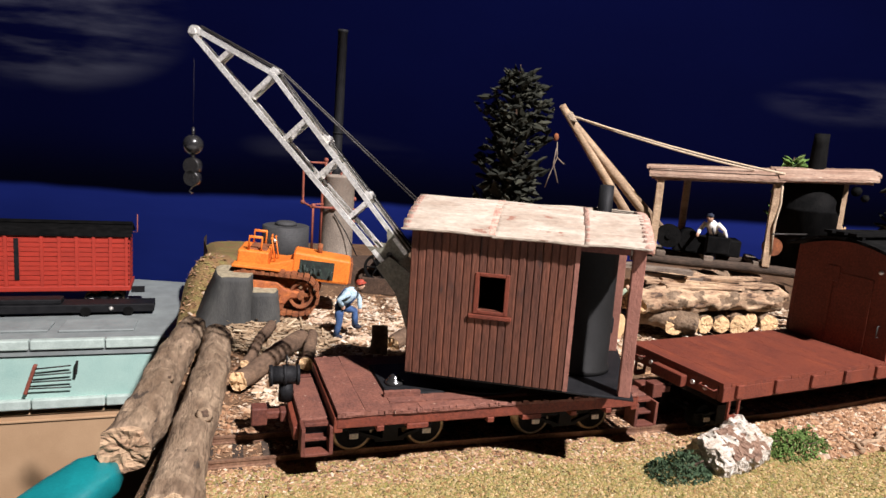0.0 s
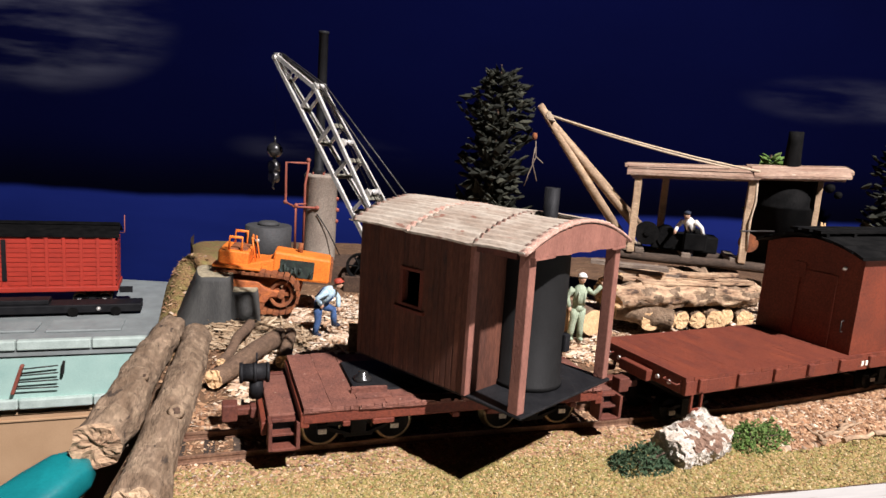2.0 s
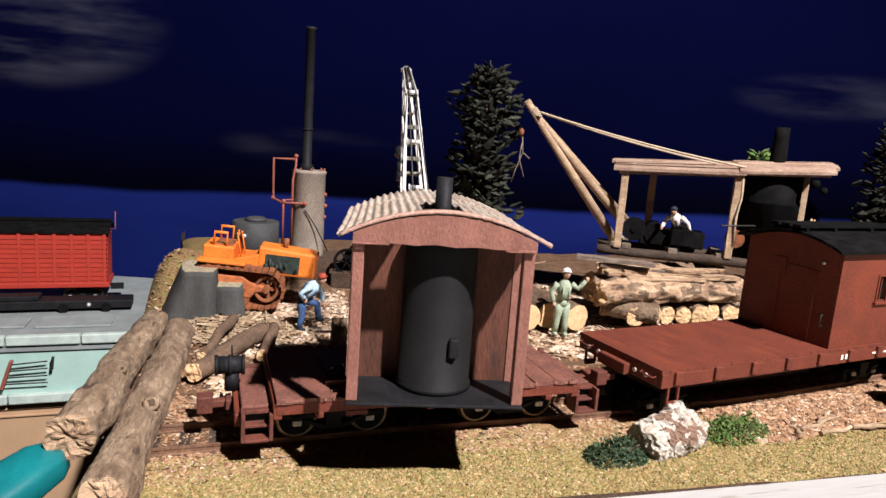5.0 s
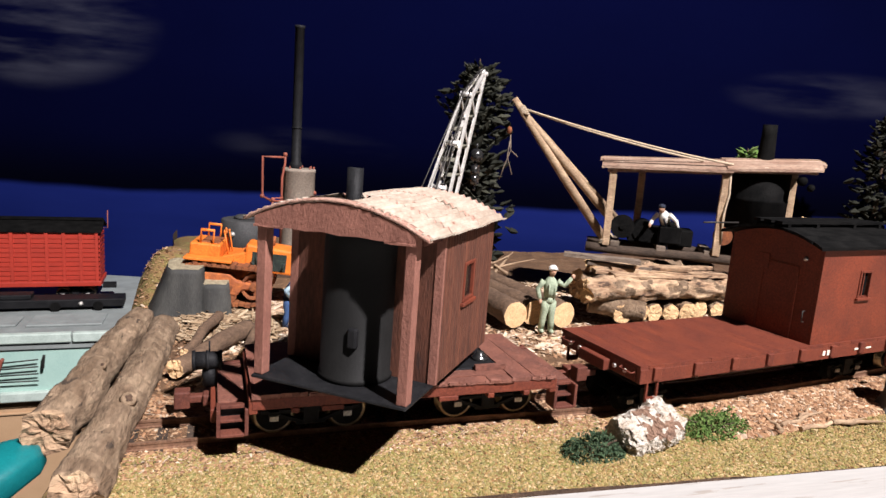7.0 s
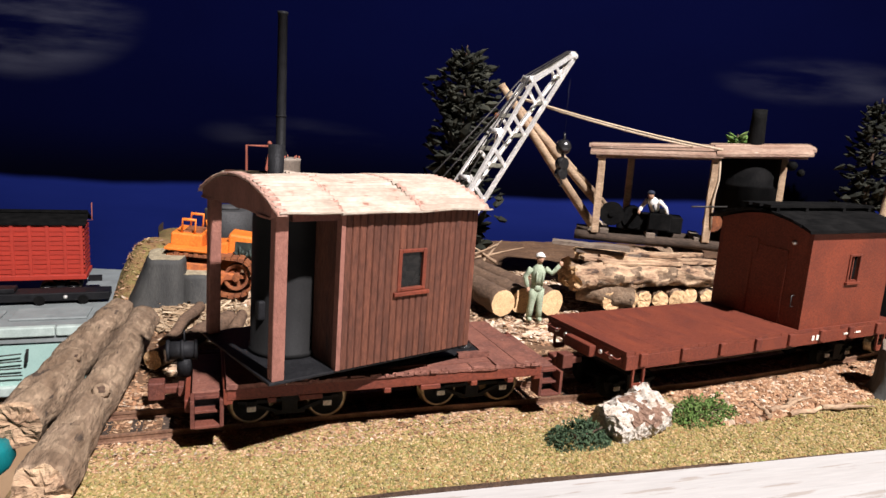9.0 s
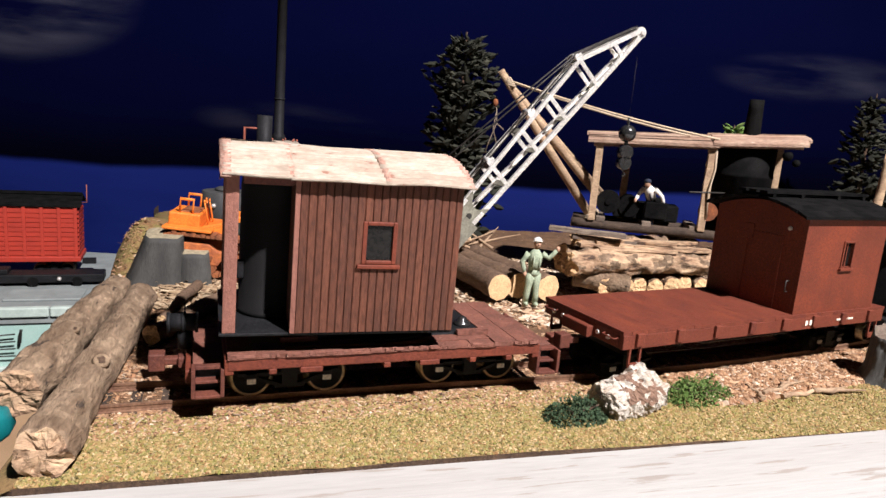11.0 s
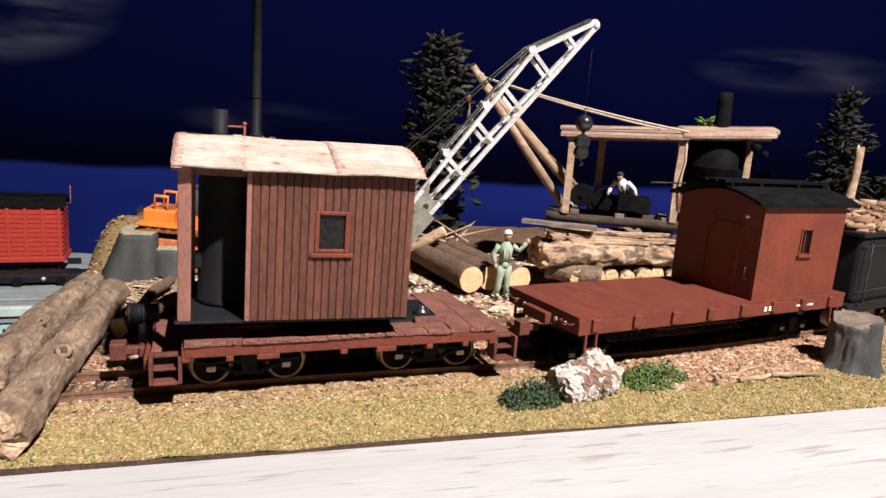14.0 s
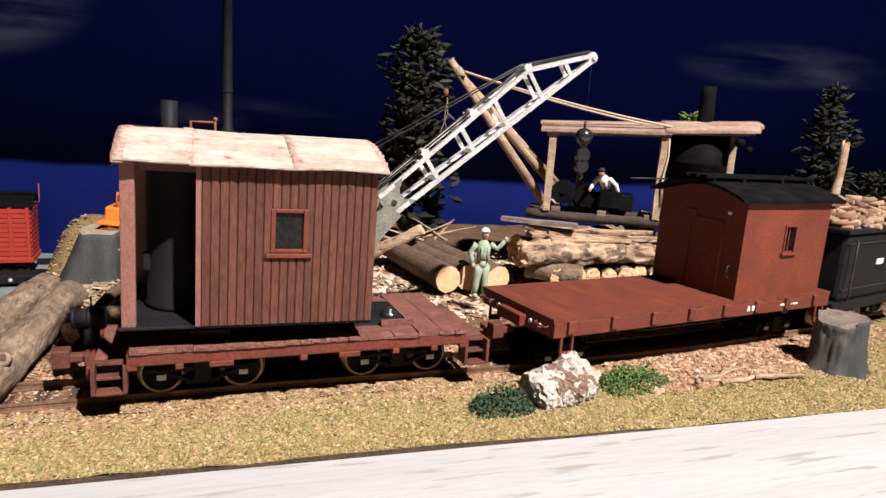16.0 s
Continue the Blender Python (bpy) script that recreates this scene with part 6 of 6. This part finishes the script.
def stock_car():
    t = thing("stock_car", place(-166, 432, -64, 2), "bright red slatted stock car with black roof and trucks", "railway car")
    L = -190.0
    b = B()
    box(b, L, -0.4, -18.2, 18.2, 18, 62)
    part("inner_body", b, WAGONRED, t)
    for i in range(10):
        for x0, x1 in ((L, -86), (-82, 0)):
            b = B()
            z = 20 + 4.1 * i
            box(b, x0, x1, -18.9, -18.1, z, z + 2.8)
            part("slat", b, WAGONRED, t)
            b = B()
            box(b, 0, 0.9, -17, 17, z, z + 2.6)
            if x1 == 0:
                part("slat", b, WAGONRED, t)
    for x in (-1.4, -14, -27, -40, -53, -66, -92, -108):
        b = B()
        box(b, x - 1.3, x + 1.3, -19.8, -18.8, 17, 62.5)
        part("side_post", b, WAGONRED, t)
    # solid black strip: the shade of the door gap put in as colour
    b = B()
    box(b, -86, -82.5, -19.2, -18.9, 24, 60)
    part("door_gap", b, BLACK, t, "black strip painting the shade in a sliding door's gap")
    b = B()
    box(b, L - 2, 2, -20, 20, 14, 18.4)
    part("frame", b, WAGONRED, t, bevel=0.6)
    n = 10
    for i in range(n):
        y0, y1 = -20.5 + 41 * i / n, -20.5 + 41 * (i + 1) / n
        h = lambda y: 62.5 + 8 * (1 - (abs(y) / 20.5))
        b = B()
        v = [b.verts.new((x, y, h(y) + o)) for x in (L - 3, 3) for y, o in ((y0, 0), (y1, 0), (y1, 1.4), (y0, 1.4))]
        for q in ((0, 1, 2, 3), (7, 6, 5, 4), (0, 4, 5, 1), (1, 5, 6, 2), (2, 6, 7, 3), (3, 7, 4, 0)):
            b.faces.new([v[j] for j in q])
        part("roof_board", b, SOOT, t, "black roof board")
    b = B()
    box(b, L - 2, 2, -4, 4, 71.4, 73)
    part("roof_walk", b, SOOT, t)
    we = wheelset_mesh(5.2)
    truck(t, -20, (-10, 10), 15, 5.2, we)
    truck(t, -160, (-10, 10), 15, 5.2, we)
    b = B()
    tube(b, [(2, -12, 66), (7, -12, 66), (7, -12, 82)], 0.5, 6)
    part("brake_wheel_staff", b, PIPERED, t)
    b = B()
    box(b, 1, 12, -2, 2, 8, 13)
    part("coupler", b, BLACK, t)
    k = thing("underframe", place(-142, 392, -63.9, 2), "black flat-car frame resting on the grey deck", "railway car")
    b = B()
    box(b, -220, 0, -10, 10, 3, 10)
    box(b, -150, -70, -7, 7, 10, 14)
    part("frame", b, BLACK, k, bevel=0.8)
    for x in (-190, -120, -52, -20):
        b = B()
        tube(b, [(x, -11, 4), (x, 11, 4)], 4, 16)
        part("wheelset", b, SOOT, k)
    b = B()
    ball(b, (-33, -10.5, 6.5), 1.8)
    part("valve", b, STEEL, k, "bright fitting")


stock_car()


# ---- teal-handled scraper lying against the logs ----
def scraper():
    t = thing("scraper", place(-122, 3, -4, 229, 0, 12), "hand scraper with a teal rubber grip", "tool")
    b = B()
    rings = []
    for x, w, h in ((0, 6.0, 4.2), (4, 8.6, 5.2), (14, 9.6, 5.6), (30, 9.8, 5.8), (60, 8.6, 5.4), (100, 9.0, 5.6), (120, 7.0, 5.0), (126, 3.0, 2.4)):
        rings.append([b.verts.new((x, math.copysign(abs(math.cos(u)) ** 0.6, math.cos(u)) * w, math.copysign(abs(math.sin(u)) ** 0.6, math.sin(u)) * h)) for u in [2 * math.pi * i / 24 for i in range(24)]])
    skin(b, rings)
    part("grip", b, TEAL, t, "teal rubber grip")
    b = B()
    bar(b, (2, 2, 0), (-14, 3, -1), 3.0, 1.6)
    part("blade", b, GREYWOOD, t, "dull metal blade")


scraper()


# ---- loose cover: foam, chips, twigs ----
def on_grass(r):
    x = r.uniform(-108, 330)
    lo, hi = front_edge(x) + 0.6, track(x)[0] - 11 + 4 * noise.noise(Vector((x / 12, 1, 1)))
    y = lo + (hi - lo) * r.random()
    e = max(0.0, (y - lo) / (hi - lo))
    if x < left_edge(y) + 1 or r.random() > 1.15 - e * e * 0.8 - (0.35 if x > 130 and e > 0.3 else 0):
        return None, None, None
    return x, y, 1.0


def on_chips(r):
    x = r.uniform(-110, 330)
    u = r.random()
    if u < 0.36:
        y = track(x)[0] - r.uniform(9, 26 if x < 120 else 34)
        if y < front_edge(x) + 10:
            return None, None, None
        return x, y, 0.75
    y = track(x)[0] + (r.uniform(-7.5, 7.5) if u < 0.44 else r.uniform(9, 36) if u < 0.72 else r.uniform(30, 200))
    if x < left_edge(y) + 1.5:
        return None, None, None
    return x, y, 1.0 if y > 14 else 0.6


def near_stump(r):
    a, q = r.uniform(0, 6.283), r.random() ** 0.5
    x, y = -62 + 30 * q * math.cos(a), 120 + 26 * q * math.sin(a)
    return x, y, 1.0


def right_bank(r):
    x = r.uniform(120, 260)
    y = track(x)[0] - r.uniform(12, 42)
    if y < front_edge(x) + 8:
        return None, None, None
    return x, y, 1.0


scatter("grass_foam", 64000, on_grass, 0.45, 0.8, FOAM, "fine tan and green grass foam covering the ground", 1, 0.3, 1.3)
scatter("wood_chips", 52000, on_chips, 0.66, 0.28, CHIPS, "scattered brown and tan wood chips", 2, 0.35, 2.4)
scatter("bark_litter", 8500, right_bank, 1.0, 0.95, CHIPS, "coarse brown bark litter", 5, 0.4, 2.0)
scatter("dry_twigs", 1300, near_stump, 0.7, 0.7, TWIGS, "dry pale twigs heaped by the stump", 3, 1.5, 9.0)


def far_chips(r):
    x, y = r.uniform(40, 330), r.uniform(60, 220)
    return x, y, 1.0


scatter("wood_shavings", 9000, far_chips, 1.2, 0.3, PALECHIPS, "scattered pale wood shavings round the log pile", 6, 0.4, 2.2)


def west_chips(r):
    x, y = r.uniform(-75, 45), 30 + 165 * r.random()
    if noise.noise(Vector((x / 16, y / 16, 5))) < r.uniform(-0.45, 0.25):
        return None, None, None
    return x, y, 1.0


scatter("wood_splinters", 7500, west_chips, 0.95, 0.3, PALECHIPS, "pale wood splinters strewn before the tractor", 9, 0.5, 3.2)

r = random.Random(44)
for i, (x, y, L, a) in enumerate(((150, -34, 34, 14), (156, -38, 40, 4), (163, -31, 22, 30), (146, -38, 14, 70), (176, -36, 26, -8))):
    b = B()
    pts = [(k * L / 6, 2.4 * noise.noise(Vector((k * 0.8, i, 0))), 1.0 + 1.2 * noise.noise(Vector((k, i, 4)))) for k in range(7)]
    tube(b, pts, [1.2, 1.1, 1.0, 0.9, 0.7, 0.5, 0.3], 7, wob=0.15, rnd=r)
    solid("twig", b, RAWWOOD, place(x, y, ground_z(x, y) + 0.6, a), "gnarled pale dry twig on the grass", "twig", "dry twigs by the track")
for i, (x, y, L, a, e) in enumerate(((92, 168, 40, 20, 16), (104, 170, 36, 160, 14), (112, 172, 30, 40, 22), (100, 176, 46, 4, 10), (120, 168, 30, 130, 24), (86, 165, 30, 170, 18))):
    b = B()
    pts = [(k * L / 5, 2.0 * noise.noise(Vector((k * 0.7, i, 9))), 0) for k in range(6)]
    tube(b, pts, [1.1, 1.0, 0.8, 0.7, 0.5, 0.3], 6, wob=0.1, rnd=r)
    solid("branch", b, RAWWOOD, place(x, y, 15, a, 0, -e), "thin pale dry branch behind the logs", "branch", "dry branches behind the logs")


motions()
